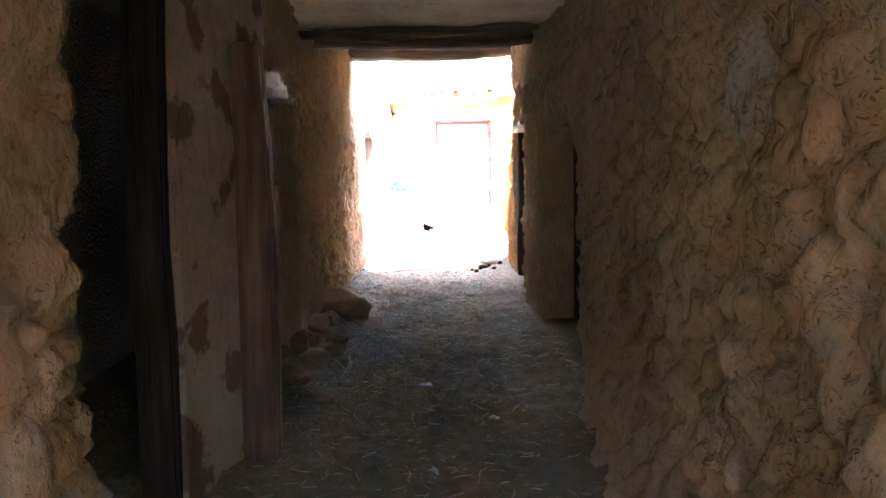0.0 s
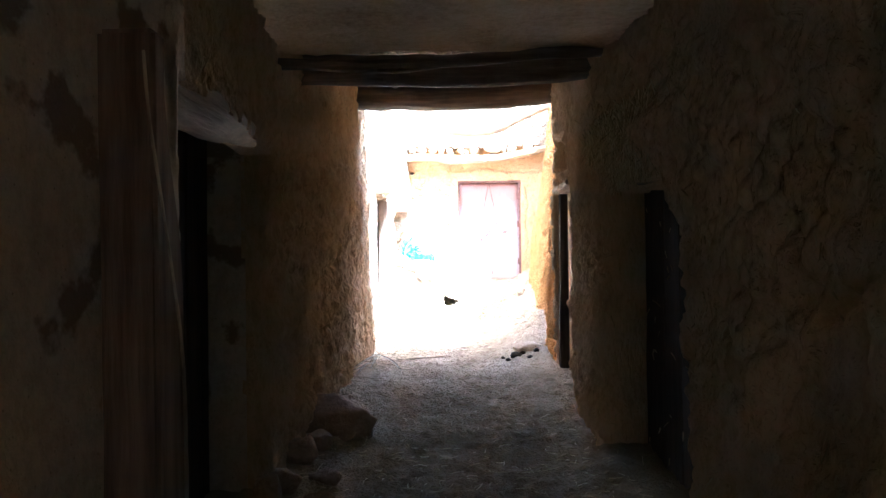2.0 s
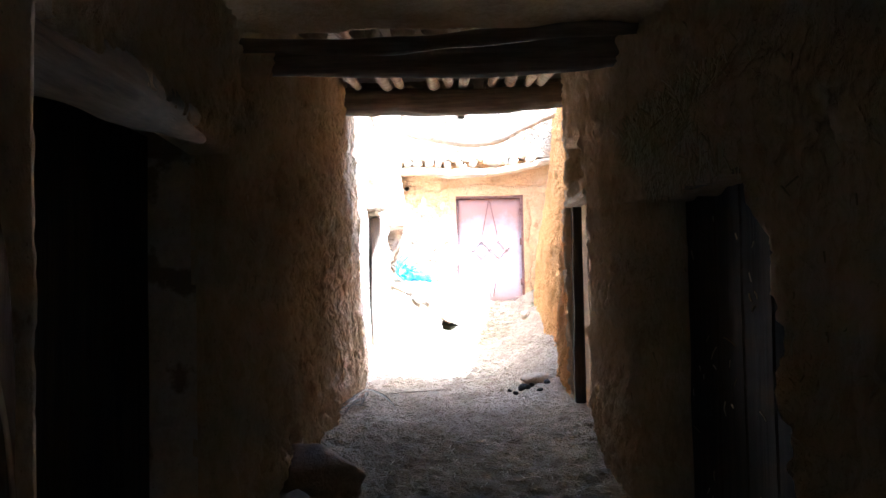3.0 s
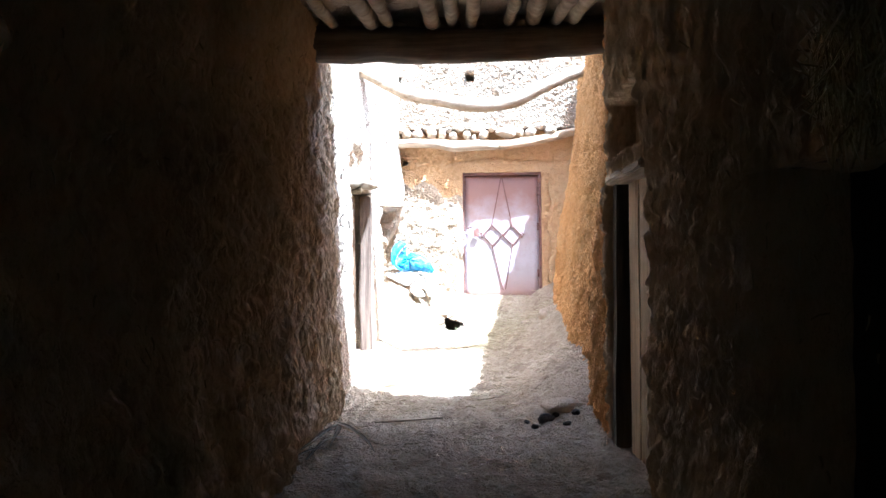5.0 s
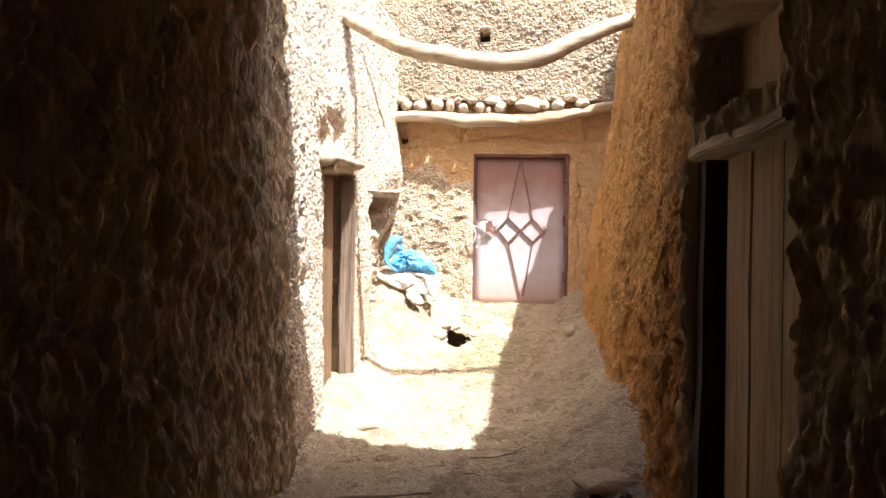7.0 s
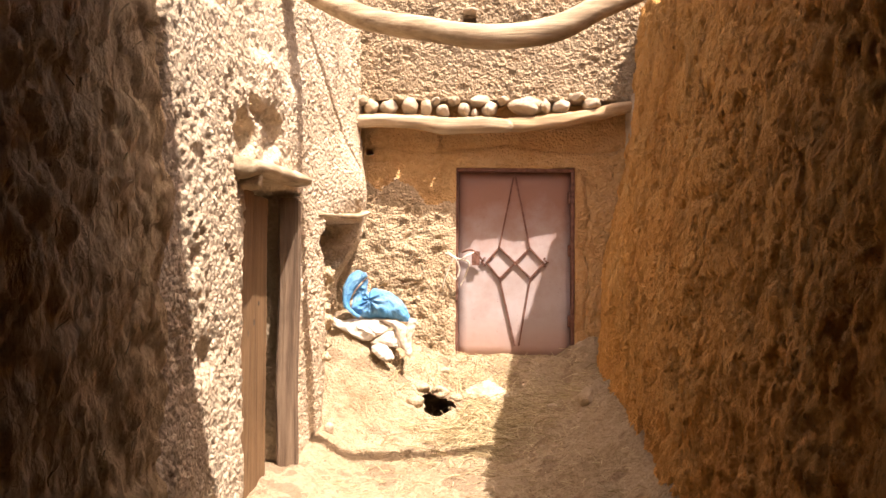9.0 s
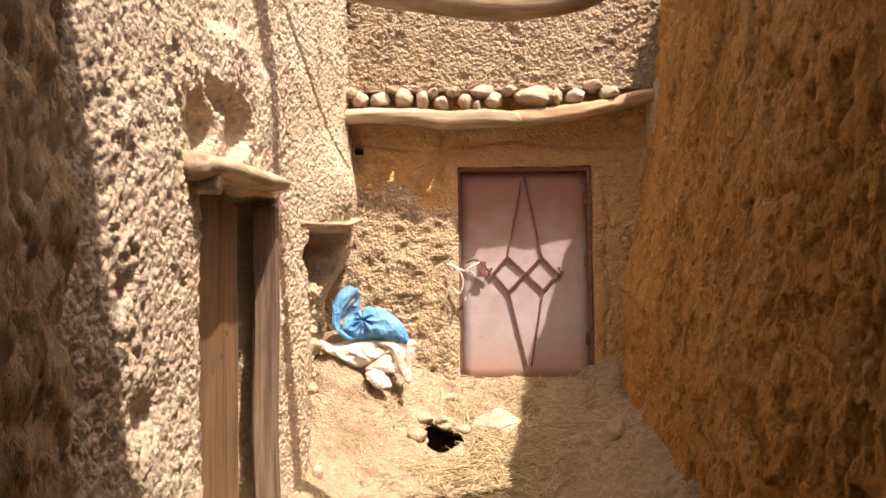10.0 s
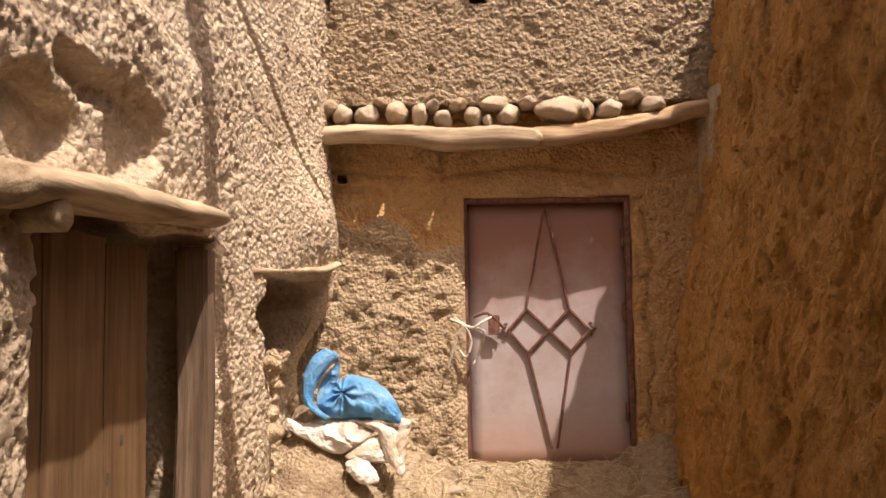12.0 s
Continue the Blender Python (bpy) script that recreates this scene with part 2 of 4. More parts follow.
def sheet(name, us, vs, base, normal, disp, mat, holes=(), thick=0.45, rings=5, label=""):
    """A wall or floor as a fine grid: base(U, V) gives places, disp(P) pushes them along the normal; holes are (u0, u1, v0, v1). It has thickness and real reveals."""
    U, V = np.meshgrid(us, vs, indexing="ij")
    flat = base(U.ravel(), V.ravel())
    nrm = np.array(normal, float)
    front = flat + nrm * disp(flat)[:, None]
    nu, nv = len(us), len(vs)
    idx = np.arange(nu * nv).reshape(nu, nv)
    cu, cv = (us[:-1] + us[1:]) / 2, (vs[:-1] + vs[1:]) / 2
    CU, CV = np.meshgrid(cu, cv, indexing="ij")
    solid = np.ones(CU.shape, bool)
    for hole in holes:
        if callable(hole):
            solid &= ~hole(CU, CV)
            continue
        u0, u1, v0, v1 = hole
        solid &= ~((CU > u0) & (CU < u1) & (CV > v0) & (CV < v1))
    quads = np.stack([idx[:-1, :-1], idx[1:, :-1], idx[1:, 1:], idx[:-1, 1:]], -1)[solid]
    a, b, c = front[quads[0][0]], front[quads[0][1]], front[quads[0][2]]
    if np.dot(np.cross(b - a, c - a), nrm) < 0:
        quads = quads[:, ::-1]
    verts, faces = [front], [quads]
    if thick:
        e = np.concatenate([quads[:, [k, (k + 1) % 4]] for k in range(4)])
        key = np.sort(e, 1)
        key = key[:, 0].astype(np.int64) * (nu * nv) + key[:, 1]
        _, first, count = np.unique(key, return_index=True, return_counts=True)
        rim = e[first[count == 1]]
        rv = np.unique(rim)
        slot = np.full(nu * nv, -1)
        slot[rv] = np.arange(len(rv))
        base_n = nu * nv
        prev_map = rv
        for r in range(1, rings + 1):
            p = front[rv] * (1 - r / rings) + flat[rv] * (r / rings) - nrm * thick * r / rings
            if 0 < r < rings:
                p = p + np.stack([fbm(p, 5, 3, salt=40 + k) * 0.02 for k in range(3)], 1)
            cur_map = base_n + np.arange(len(rv))
            base_n += len(rv)
            verts.append(p)
            faces.append(np.stack([prev_map[slot[rim[:, 1]]], prev_map[slot[rim[:, 0]]], cur_map[slot[rim[:, 0]]], cur_map[slot[rim[:, 1]]]], 1))
            prev_map = cur_map
    ob = new(name, mesh_of(name, np.concatenate(verts), np.concatenate(faces), mat))
    return tagged(ob, label, kind="structure")


def box_bm(sx, sy, sz, bevel=0.0, centre=(0, 0, 0), jitter=0.0, cuts=0):
    bm = bmesh.new()
    bmesh.ops.create_cube(bm, size=1)
    if cuts:
        bmesh.ops.subdivide_edges(bm, edges=bm.edges[:], cuts=cuts, use_grid_fill=True)
    for v in bm.verts:
        v.co = Vector((v.co.x * sx, v.co.y * sy, v.co.z * sz)) + Vector(centre)
        if jitter:
            v.co += noise.noise_vector(v.co * 3.1) * jitter
    if bevel:
        bmesh.ops.bevel(bm, geom=bm.edges[:] if not cuts else [e for e in bm.edges if e.calc_face_angle(0) > 0.6], offset=bevel, segments=2, affect="EDGES")
    return bm


def log_bm(points, radii, sides=14, wobble=0.12, flat=1.0, per=0.06, salt=0.0):
    """A crooked round timber along points, its radius passing through radii, with knots and an uneven skin."""
    pts = [Vector(p) for p in points]
    bm = bmesh.new()
    total = sum((b - a).length for a, b in zip(pts, pts[1:]))
    n = max(4, int(total / per))
    rows = []

    def along(f):
        x = f * (len(pts) - 1)
        i = min(int(x), len(pts) - 2)
        t = x - i
        p0, p1, p2, p3 = pts[max(i - 1, 0)], pts[i], pts[i + 1], pts[min(i + 2, len(pts) - 1)]
        p = 0.5 * (2 * p1 + (p2 - p0) * t + (2 * p0 - 5 * p1 + 4 * p2 - p3) * t * t + (3 * p1 - p0 - 3 * p2 + p3) * t ** 3)
        return p, radii[i] * (1 - t) + radii[i + 1] * t

    for k in range(n + 1):
        p, r = along(k / n)
        d = (along(min(k / n + 0.01, 1))[0] - along(max(k / n - 0.01, 0))[0]).normalized()
        side = d.cross(Vector((0, 0, 1)) if abs(d.z) < 0.9 else Vector((1, 0, 0))).normalized()
        up = side.cross(d)
        ring = []
        for s in range(sides):
            a = 2 * math.pi * s / sides
            way = side * math.cos(a) + up * math.sin(a) * flat
            q = p + way * r
            bulge = 1 + wobble * noise.noise(Vector((q.x * 4 + salt, q.y * 4, q.z * 9))) + wobble * 0.6 * noise.noise(way * 2.2 + Vector((k * 0.06, salt, 0)))
            ring.append(bm.verts.new(p + way * r * bulge))
        rows.append(ring)
    for r0, r1 in zip(rows, rows[1:]):
        for s in range(sides):
            bm.faces.new((r0[s], r0[(s + 1) % sides], r1[(s + 1) % sides], r1[s]))
    bm.faces.new(rows[0][::-1])
    bm.faces.new(rows[-1])
    bmesh.ops.recalc_face_normals(bm, faces=bm.faces[:])
    return bm


def stone_bm(sx, sy, sz, seed, sub=2, rough=0.22):
    bm = bmesh.new()
    bmesh.ops.create_icosphere(bm, subdivisions=sub, radius=0.5)
    off = Vector((seed * 7.1, seed * 3.7, seed * 1.9))
    for v in bm.verts:
        k = 1 + rough * noise.noise(v.co * 1.8 + off) + rough * 0.5 * noise.noise(v.co * 5 + off)
        v.co *= k
    pick = random.Random(seed)
    for _ in range(9):
        n = Vector((pick.gauss(0, 1), pick.gauss(0, 1), pick.gauss(0, 1))).normalized()
        lim = pick.uniform(0.34, 0.44)
        for v in bm.verts:
            over = v.co.dot(n) - lim
            if over > 0:
                v.co -= n * over * 0.9
    for v in bm.verts:
        v.co = Vector((v.co.x * sx, v.co.y * sy, v.co.z * sz)) * 1.12
    return bm


# ---- the ground ----
def ground_height(x, y):
    h = np.interp(y, [-60, -3, 0, 4, 8.8, 11, 12.5, 13.5, 14.1, 14.4, 14.78, 15.4, 80], [0.1, 0.1, 0.17, 0.28, 0.48, 0.55, 0.63, 0.72, 0.86, 0.98, 1.23, 1.28, 1.3])
    bank = smooth(0.2, 0.95, x) * smooth(9.4, 11.2, y) * (1 - smooth(13.6, 14.8, y))
    low = smooth(0.45, 1.0, np.abs(x + 0.12)) * (1 - smooth(9.5, 10.5, y))
    heap = np.exp(-(((x + 0.9) / 0.45) ** 2 + ((y - 14.5) / 0.46) ** 2))
    foot = smooth(-0.75, -1.05, x) * smooth(11.0, 12.0, y)
    h = h + 0.30 * bank + 0.16 * smooth(0.68, 1.05, x) * smooth(10.3, 11.6, y) + 0.07 * low + 0.45 * heap + 0.12 * foot
    return h


def ground_base(u, v):
    p = np.stack([u, v, ground_height(u, v)], 1)
    near = (np.abs(u) < 3) & (v > -6) & (v < 18)
    p[:, 2] += np.where(near, fbm(p, 1.6, 3, salt=3) * 0.025 + fbm(p, 9, 3, salt=5) * 0.010, 0)
    return p


def ground_clods(p):
    b, who = cell_bumps(p * np.array([1, 1, 0.01]), 17, 60)
    return np.where(np.abs(p[:, 0]) < 3, b * 0.026 * (who > 0.5) * who, 0)


def drain_hole(u, v):
    a = np.arctan2(v - 14.18, u + 0.24)
    return ((u + 0.24) / 0.125) ** 2 + ((v - 14.18) / 0.12) ** 2 < 1 + 0.25 * np.sin(3 * a + 1) + 0.15 * np.sin(7 * a)


DRAIN = [drain_hole]
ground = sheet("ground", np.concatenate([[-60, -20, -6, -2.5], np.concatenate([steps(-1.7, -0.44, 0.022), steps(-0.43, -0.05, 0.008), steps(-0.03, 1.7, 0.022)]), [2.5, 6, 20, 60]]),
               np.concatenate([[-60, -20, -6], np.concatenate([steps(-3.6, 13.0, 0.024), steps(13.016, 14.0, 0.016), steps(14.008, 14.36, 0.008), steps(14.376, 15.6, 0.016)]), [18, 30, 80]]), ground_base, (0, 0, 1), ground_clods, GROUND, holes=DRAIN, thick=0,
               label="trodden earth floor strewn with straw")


# ---- walls ----
def drips(p, size=0.03, salt=0, pits=0.0):
    """Washed-down mud: short vertical runs, lumps, and pits where stones and straw fell out."""
    warp = p + 0.025 * np.stack([fbm(p, 7, 2, salt=90 + k) for k in range(3)], 1)
    b, who = cell_bumps(warp, 16, 20 + salt, (1, 1, 0.5))
    c, who2 = cell_bumps(warp, 38, 30 + salt, (1, 1, 0.4))
    d, who3 = cell_bumps(warp, 9, 50 + salt, (1, 1, 0.55))
    e, who4 = cell_bumps(warp, 24, 55 + salt, (1, 1, 0.6))
    out = size * (fbm(p, 1.1, 3, salt=11 + salt) * 1.1 + b * (who - 0.3) * 0.8 + c * (who2 - 0.25) * 0.8 + fbm(p, 30, 2, salt=15, stretch=(1, 1, 0.3)) * 0.3)
    return out - pits * (d * (who3 > 0.88) * (0.5 + who) + 0.7 * e * (who4 > 0.82))


def lumps(p, size=0.02, salt=0):
    """Clods and grit of three sizes standing proud of the mud, crowded unevenly, with pits between."""
    warp = p + 0.007 * np.stack([fbm(p, 16, 2, salt=90 + k) for k in range(3)], 1)
    a, wa = cell_bumps(warp, 15, 70 + salt)
    b, wb = cell_bumps(warp, 31, 80 + salt)
    c, wc = cell_bumps(warp, 58, 85 + salt)
    crowd = np.clip(0.65 + 0.7 * fbm(p, 3.2, 3, salt=95 + salt), 0.15, 1.4)
    return size * (fbm(p, 1.4, 3, salt=13 + salt) * 0.9 + crowd * (a * (wa > 0.62) * wa * 0.45 + b * (wb > 0.3) * wb * 0.85) + c * (wc > 0.25) * (0.3 + 0.4 * wc) - a * (wa < 0.09) * 0.8)


def hollow(p, y, z, ry, rz):
    return np.exp(-(((p[:, 1] - y) / ry) ** 2 + ((p[:, 2] - z) / rz) ** 2))


def left_x(y, z):
    x = np.interp(y, [-4, 1.95, 3.1, 3.4, 4.0, 5.9, 6.3, 8, 10.2, 11, 13.2, 13.9, 14.9], [-0.9, -0.9, -1.03, -0.96, -0.86, -1.04, -1.1, -1.1, -1.1, -1.1, -1.08, -0.99, -0.9])
    return x - 0.19 * smooth(2.25, 1.8, z) * smooth(13.5, 14.3, y)


def left_base(u, v):
    return np.stack([left_x(u, v), u, v], 1)


def left_relief(p):
    pier = smooth(2.9, 3.1, p[:, 1]) * (1 - smooth(4.0, 4.3, p[:, 1]))
    b, who = cell_bumps(p, 6.5, 140)
    stones = (1 - smooth(1.9, 2.4, p[:, 1])) * b * (who > 0.3) * 0.07
    g, gw = cell_bumps(p + 0.03 * fbm(p, 5, 2, salt=31)[:, None], 11, 145, (1, 1, 0.7))
    knobs = g * (gw > 0.45) * (gw - 0.3) * 0.07 * smooth(5.9, 6.4, p[:, 1]) + 0.05 * fbm(p, 2.4, 3, salt=33, stretch=(1, 1, 0.5)) * smooth(6.2, 7.0, p[:, 1])
    f, fw = cell_bumps(p + 0.012 * fbm(p, 9, 2, salt=34)[:, None], 27, 147, (1, 1, 0.22))
    combed = f * (fw > 0.2) * (0.3 + fw) * 0.017 * smooth(5.9, 6.4, p[:, 1])
    return (drips(p, 0.038, 0, 0.026) + knobs + combed) * (1 - 0.85 * pier) * (1 - 0.3 * smooth(8.3, 9.8, p[:, 1])) + stones


LEFT_HOLES = [(1.95, 3.15, -1, 2.45), (4.02, 5.9, -1, 2.16)]
left_passage = sheet("wall_left_passage", np.concatenate([steps(-3.4, 6.0, 0.018, (1.95, 3.15, 4.02, 5.9)), steps(6.01, 10.6, 0.0105)]), steps(-0.1, 3.6, 0.018, (2.45, 2.16)), left_base, (1, 0, 0),
                     left_relief, MUD_PASS, LEFT_HOLES, thick=0.15, rings=3, label="rough brown mud wall with vertical drips")
left_passage.data.materials.append(MUD_PLASTER)
centres = np.zeros(len(left_passage.data.polygons) * 3)
left_passage.data.polygons.foreach_get("center", centres)
centres = centres.reshape(-1, 3)
on_pier = (centres[:, 1] > 3.0) & (centres[:, 1] < 4.1) & (centres[:, 0] > -1.06) & (centres[:, 1] > 3.15)
left_passage.data.polygons.foreach_set("material_index", on_pier.astype(np.int32))


def left_yard_relief(p):
    shelf = smooth(3.02, 3.12, p[:, 2] + 0.03 * np.sin(p[:, 1] * 7)) * (1 - smooth(12.6, 12.9, p[:, 1]))
    out = lumps(p, 0.014) + 0.015 * fbm(p, 1.2, 2, salt=66) - 0.07 * shelf
    fallen = np.maximum(np.maximum(hollow(p, 11.72, 2.60, 0.2, 0.14), hollow(p, 12.24, 2.68, 0.26, 0.2)), 0.9 * hollow(p, 12.0, 2.74, 0.3, 0.09)) + 0.22 * fbm(p, 6, 4, salt=81)
    out -= 0.085 * smooth(0.4, 0.66, fallen) + 0.06 * hollow(p, 11.2, 1.6, 0.1, 0.07) + 0.05 * hollow(p, 11.0, 2.0, 0.05, 0.04)
    out += 0.11 * hollow(p, 14.25, 2.6, 0.5, 0.3)
    crack = np.abs(p[:, 2] - (3.55 - 0.62 * (p[:, 1] - 13.1)))
    out -= 0.05 * np.exp(-(crack / 0.018) ** 2) * smooth(13.0, 13.2, p[:, 1]) * (1 - smooth(14.3, 14.5, p[:, 1]))
    return out


def niche_hole(u, v):
    wob = 0.04 * np.sin(v * 17) + 0.03 * np.sin(v * 31 + 1)
    return (u > 13.5 + wob + 0.12 * (2.33 - v)) & (u < 14.5 + 0.5 * wob) & (v > 1.84 + 0.06 * np.sin(u * 13)) & (v < 2.33)


LEFT_YARD_HOLES = [(11.68, 13.0, -1, 2.43), niche_hole]
left_yard = sheet("wall_left_courtyard", steps(10.6, 14.72, 0.0085, (11.68, 13.0)), steps(0.4, 4.1, 0.009, (2.43, 2.33)), left_base, (1, 0, 0),
                  left_yard_relief, MUD_YARD, LEFT_YARD_HOLES, label="sunlit mud wall with a lumpy clod surface")
niche_back = sheet("wall_niche", steps(13.3, 14.7, 0.02), steps(1.5, 2.5, 0.02), lambda u, v: np.stack([np.interp(u, [13.3, 13.5, 14.2, 14.7], [-1.2, -1.26, -1.5, -1.58]), u, v], 1), (1, 0, 0),
                   lambda p: cell_bumps(p, 13, 33)[0] * 0.11 + 0.03 * fbm(p, 7, 3, salt=3) + lumps(p, 0.02, 4), MUD_YARD, thick=0.1, label="mud and stone back of the wall niche")


def right_base(u, v):
    x = np.interp(u, [-4, 1, 3, 5, 6.9, 8, 10, 11.5, 12.7, 13.8, 14.9], [0.98, 0.92, 0.86, 0.82, 0.8, 0.84, 0.88, 0.88, 0.92, 1.03, 1.2])
    foot = 0.12 * (1 - smooth(0.2, 0.75, v)) * (1 - smooth(4.0, 4.8, u))
    lean = (0.3 * (1.95 - np.clip(v, 0.2, 1.95)) + 0.012 * np.sin(v * 23)) * smooth(4.1, 5.02, u) * (1 - smooth(5.1, 6.3, u))
    x = x - 0.12 * smooth(12.4, 14.6, u) * (1 - smooth(1.8, 2.9, v))
    z = v + 0.12 * np.clip(v - 1.0, 0, 3) * smooth(13.1, 14.0, u)
    return np.stack([x - foot + 0.09 * np.clip(v - 1.0, 0, 3) * smooth(9.5, 11.0, u), u - lean, z], 1)


def right_relief(p):
    b, who = cell_bumps(p + 0.05 * fbm(p, 3, 2, salt=7)[:, None], 7.5, 150, (1, 1, 0.6))
    b2, who2 = cell_bumps(p + 0.025 * fbm(p, 7, 2, salt=9)[:, None], 13, 160, (1, 1, 0.5))
    near = 1 - 0.7 * smooth(3.6, 4.9, p[:, 1])
    crack = np.abs(fbm(p, 2.6, 3, salt=120, stretch=(1, 1, 0.6)))
    out = drips(p, 0.036, 7, 0.026) * (1 - 0.5 * (near - 0.3) / 0.7) - 0.06 * near * np.exp(-(crack / 0.025) ** 2)
    return out + near * (b * (who - 0.2) * 0.08 + b2 * (who2 > 0.2) * (0.25 + who2) * 0.07) + 0.21 * hollow(p, 5.5, 2.14, 0.5, 0.11)


# The opening at y -1.2 is unseen, added to light the near left wall.
RIGHT_HOLES = [(5.02, 6.72, -1, 1.99), (-1.2, -0.4, -1, 2.1), (8.4, 9.55, -1, 2.2), (8.44, 9.5, 2.33, 2.7)]
right_passage = sheet("wall_right_passage", steps(-3.4, 10.3, 0.015, (-1.2, -0.4, 5.02, 6.72, 8.4, 9.55, 8.44, 9.5)), steps(-0.1, 3.6, 0.018, (1.99, 2.2, 2.33, 2.7)), right_base, (-1, 0, 0),
                      right_relief, MUD_PASS, RIGHT_HOLES, label="rough lumpy mud wall with embedded stones")

right_passage.data.materials.append(MUD_RIGHT)
centres = np.zeros(len(right_passage.data.polygons) * 3)
right_passage.data.polygons.foreach_get("center", centres)
centres = centres.reshape(-1, 3)
right_passage.data.polygons.foreach_set("material_index", (centres[:, 1] > 9.62 + 0.06 * fbm(centres, 5, 3, salt=39)).astype(np.int32))


def right_yard_relief(p):
    g, gw = cell_bumps(p, 30, 210, (1, 1, 0.65))
    h, hw = cell_bumps(p + 0.02 * fbm(p, 6, 2, salt=35)[:, None], 13, 215, (1, 1, 0.4))
    out = drips(p, 0.024, 9, 0.042) + 0.014 * g * gw + 0.02 * fbm(p, 6, 4, salt=37, stretch=(1, 1, 0.35)) - 0.045 * h * (hw > 0.8)
    out -= 0.10 * hollow(p, 12.45, 2.05, 0.05, 0.2) + 0.06 * hollow(p, 11.15, 2.36, 0.05, 0.05) + 0.06 * hollow(p, 11.6, 2.3, 0.16, 0.03)
    out -= 0.05 * np.exp(-((p[:, 1] - 12.36 - 0.02 * np.sin(p[:, 2] * 9)) / 0.02) ** 2) * (p[:, 2] < 2.1) * (p[:, 2] > 1.3)
    return out


right_yard = sheet("wall_right_courtyard", steps(10.3, 15.0, 0.0105), steps(0.5, 3.68, 0.0105), right_base, (-1, 0, 0), right_yard_relief, MUD_RIGHT,
                   label="shaded ochre mud wall with rain streaks")


def back_relief(p):
    rough = smooth(-0.10, -0.2, p[:, 0]) * (1 - smooth(2.55, 2.72, p[:, 2] + 0.35 * (p[:, 0] + 0.5) + 0.06 * np.sin(p[:, 0] * 14)))
    band = smooth(2.9, 2.94, p[:, 2] + 0.02 * np.sin(p[:, 0] * 6)) * (p[:, 0] < -0.25)
    cracks = np.abs(fbm(p, 4, 3, salt=19))
    seam = np.abs(p[:, 2] - 2.99 - 0.03 * np.sin(p[:, 0] * 5) - 0.02 * fbm(p, 6, 2, salt=27))
    patch = smooth(-0.36, -0.33, p[:, 0] + 0.03 * np.sin(p[:, 2] * 8)) * (p[:, 0] < -0.11) * smooth(1.86, 1.89, p[:, 2]) * (1 - smooth(2.14, 2.16, p[:, 2]))
    return -0.03 * np.exp(-(seam / 0.012) ** 2) + 0.03 * patch + (1 - 0.8 * patch) * rough * (0.05 + lumps(p, 0.022, 3)) + 0.03 * band + 0.012 * fbm(p, 9, 4, salt=21) + 0.006 * cell_bumps(p, 30, 44)[0] - 0.02 * np.exp(-(cracks / 0.025) ** 2) - 0.03 * np.exp(-((p[:, 0] - 1.0 - 0.02 * np.sin(p[:, 2] * 11) - 0.012 * np.sin(p[:, 2] * 29)) / 0.012) ** 2) * (p[:, 2] < 2.75)


back_low = sheet("wall_back_lower", steps(-1.5, 1.6, 0.016, (-0.11, 0.9)), steps(0.7, 3.36, 0.016, (2.83,)), lambda u, v: np.stack([u, np.full_like(u, 14.86), v], 1), (0, -1, 0),
                 back_relief, MUD_OCHRE_SHADE, [(-0.11, 0.9, -1, 2.83), (-0.88, -0.82, 2.93, 2.99)], thick=0.36, label="mud-plastered wall round the metal door")
back_low.data.materials.append(MUD_WASHED)
centres = np.zeros(len(back_low.data.polygons) * 3)
back_low.data.polygons.foreach_get("center", centres)
centres = centres.reshape(-1, 3)
washed = (centres[:, 0] < -0.10) & (centres[:, 2] + 0.35 * (centres[:, 0] + 0.5) + 0.06 * np.sin(centres[:, 0] * 14) < 2.62 + 0.05 * fbm(centres, 9, 3, salt=29))
back_low.data.polygons.foreach_set("material_index", washed.astype(np.int32))
back_up = sheet("wall_back_upper", steps(-1.5, 1.7, 0.008, (-0.06, 0.05)), steps(3.36, 4.5, 0.008, (3.96, 4.05)), lambda u, v: np.stack([u, np.full_like(u, 14.65), v], 1), (0, -1, 0),
                lambda p: lumps(p, 0.018, 5), MUD_BACK, [(-0.06, 0.05, 3.96, 4.05), (-0.98, -0.88, 3.93, 4.03)], thick=0.5, label="sunlit upper wall of coarse pebbly mud clods")


# ---- roof over the passage, and unseen masses added to shape the light ----
def slab(name, x0, x1, y0, y1, z0, z1, mat, label):
    bm = box_bm(x1 - x0, y1 - y0, z1 - z0, 0.0, ((x0 + x1) / 2, (y0 + y1) / 2, (z0 + z1) / 2))
    return tagged(part(name, bm, mat, None), label, kind="structure")


# Ceiling and roof stop near y -2.6: unseen gap added for light from behind.
ceiling = sheet("ceiling", steps(-1.35, 1.3, 0.03), steps(-2.58, 6.2, 0.03), lambda u, v: np.stack([u, v, np.full_like(u, 2.75)], 1), (0, 0, -1),
                lambda p: 0.02 * fbm(p, 1.5, 3, salt=8) + 0.006 * fbm(p, 12, 3, salt=9), MUD_PASS, thick=0.7, label="low smoke-stained mud ceiling of the passage")
roof = sheet("roof", steps(-1.6, 1.5, 0.04), steps(0, 1, 0.04),
             lambda u, v: np.stack([u, np.full_like(u, 9.97), 3.42 + v * (0.92 - 0.5 * smooth(0.35, 0.95, u) + 0.06 * np.sin(u * 9))], 1), (0, 1, 0), lambda p: lumps(p, 0.03), MUD_YARD, thick=4.0,
             label="thick mud roof edge over the passage")
slab("roof_top", -1.6, 1.5, -2.63, 9.9, 3.52, 3.78, MUD_YARD, "thick mud roof over the passage")
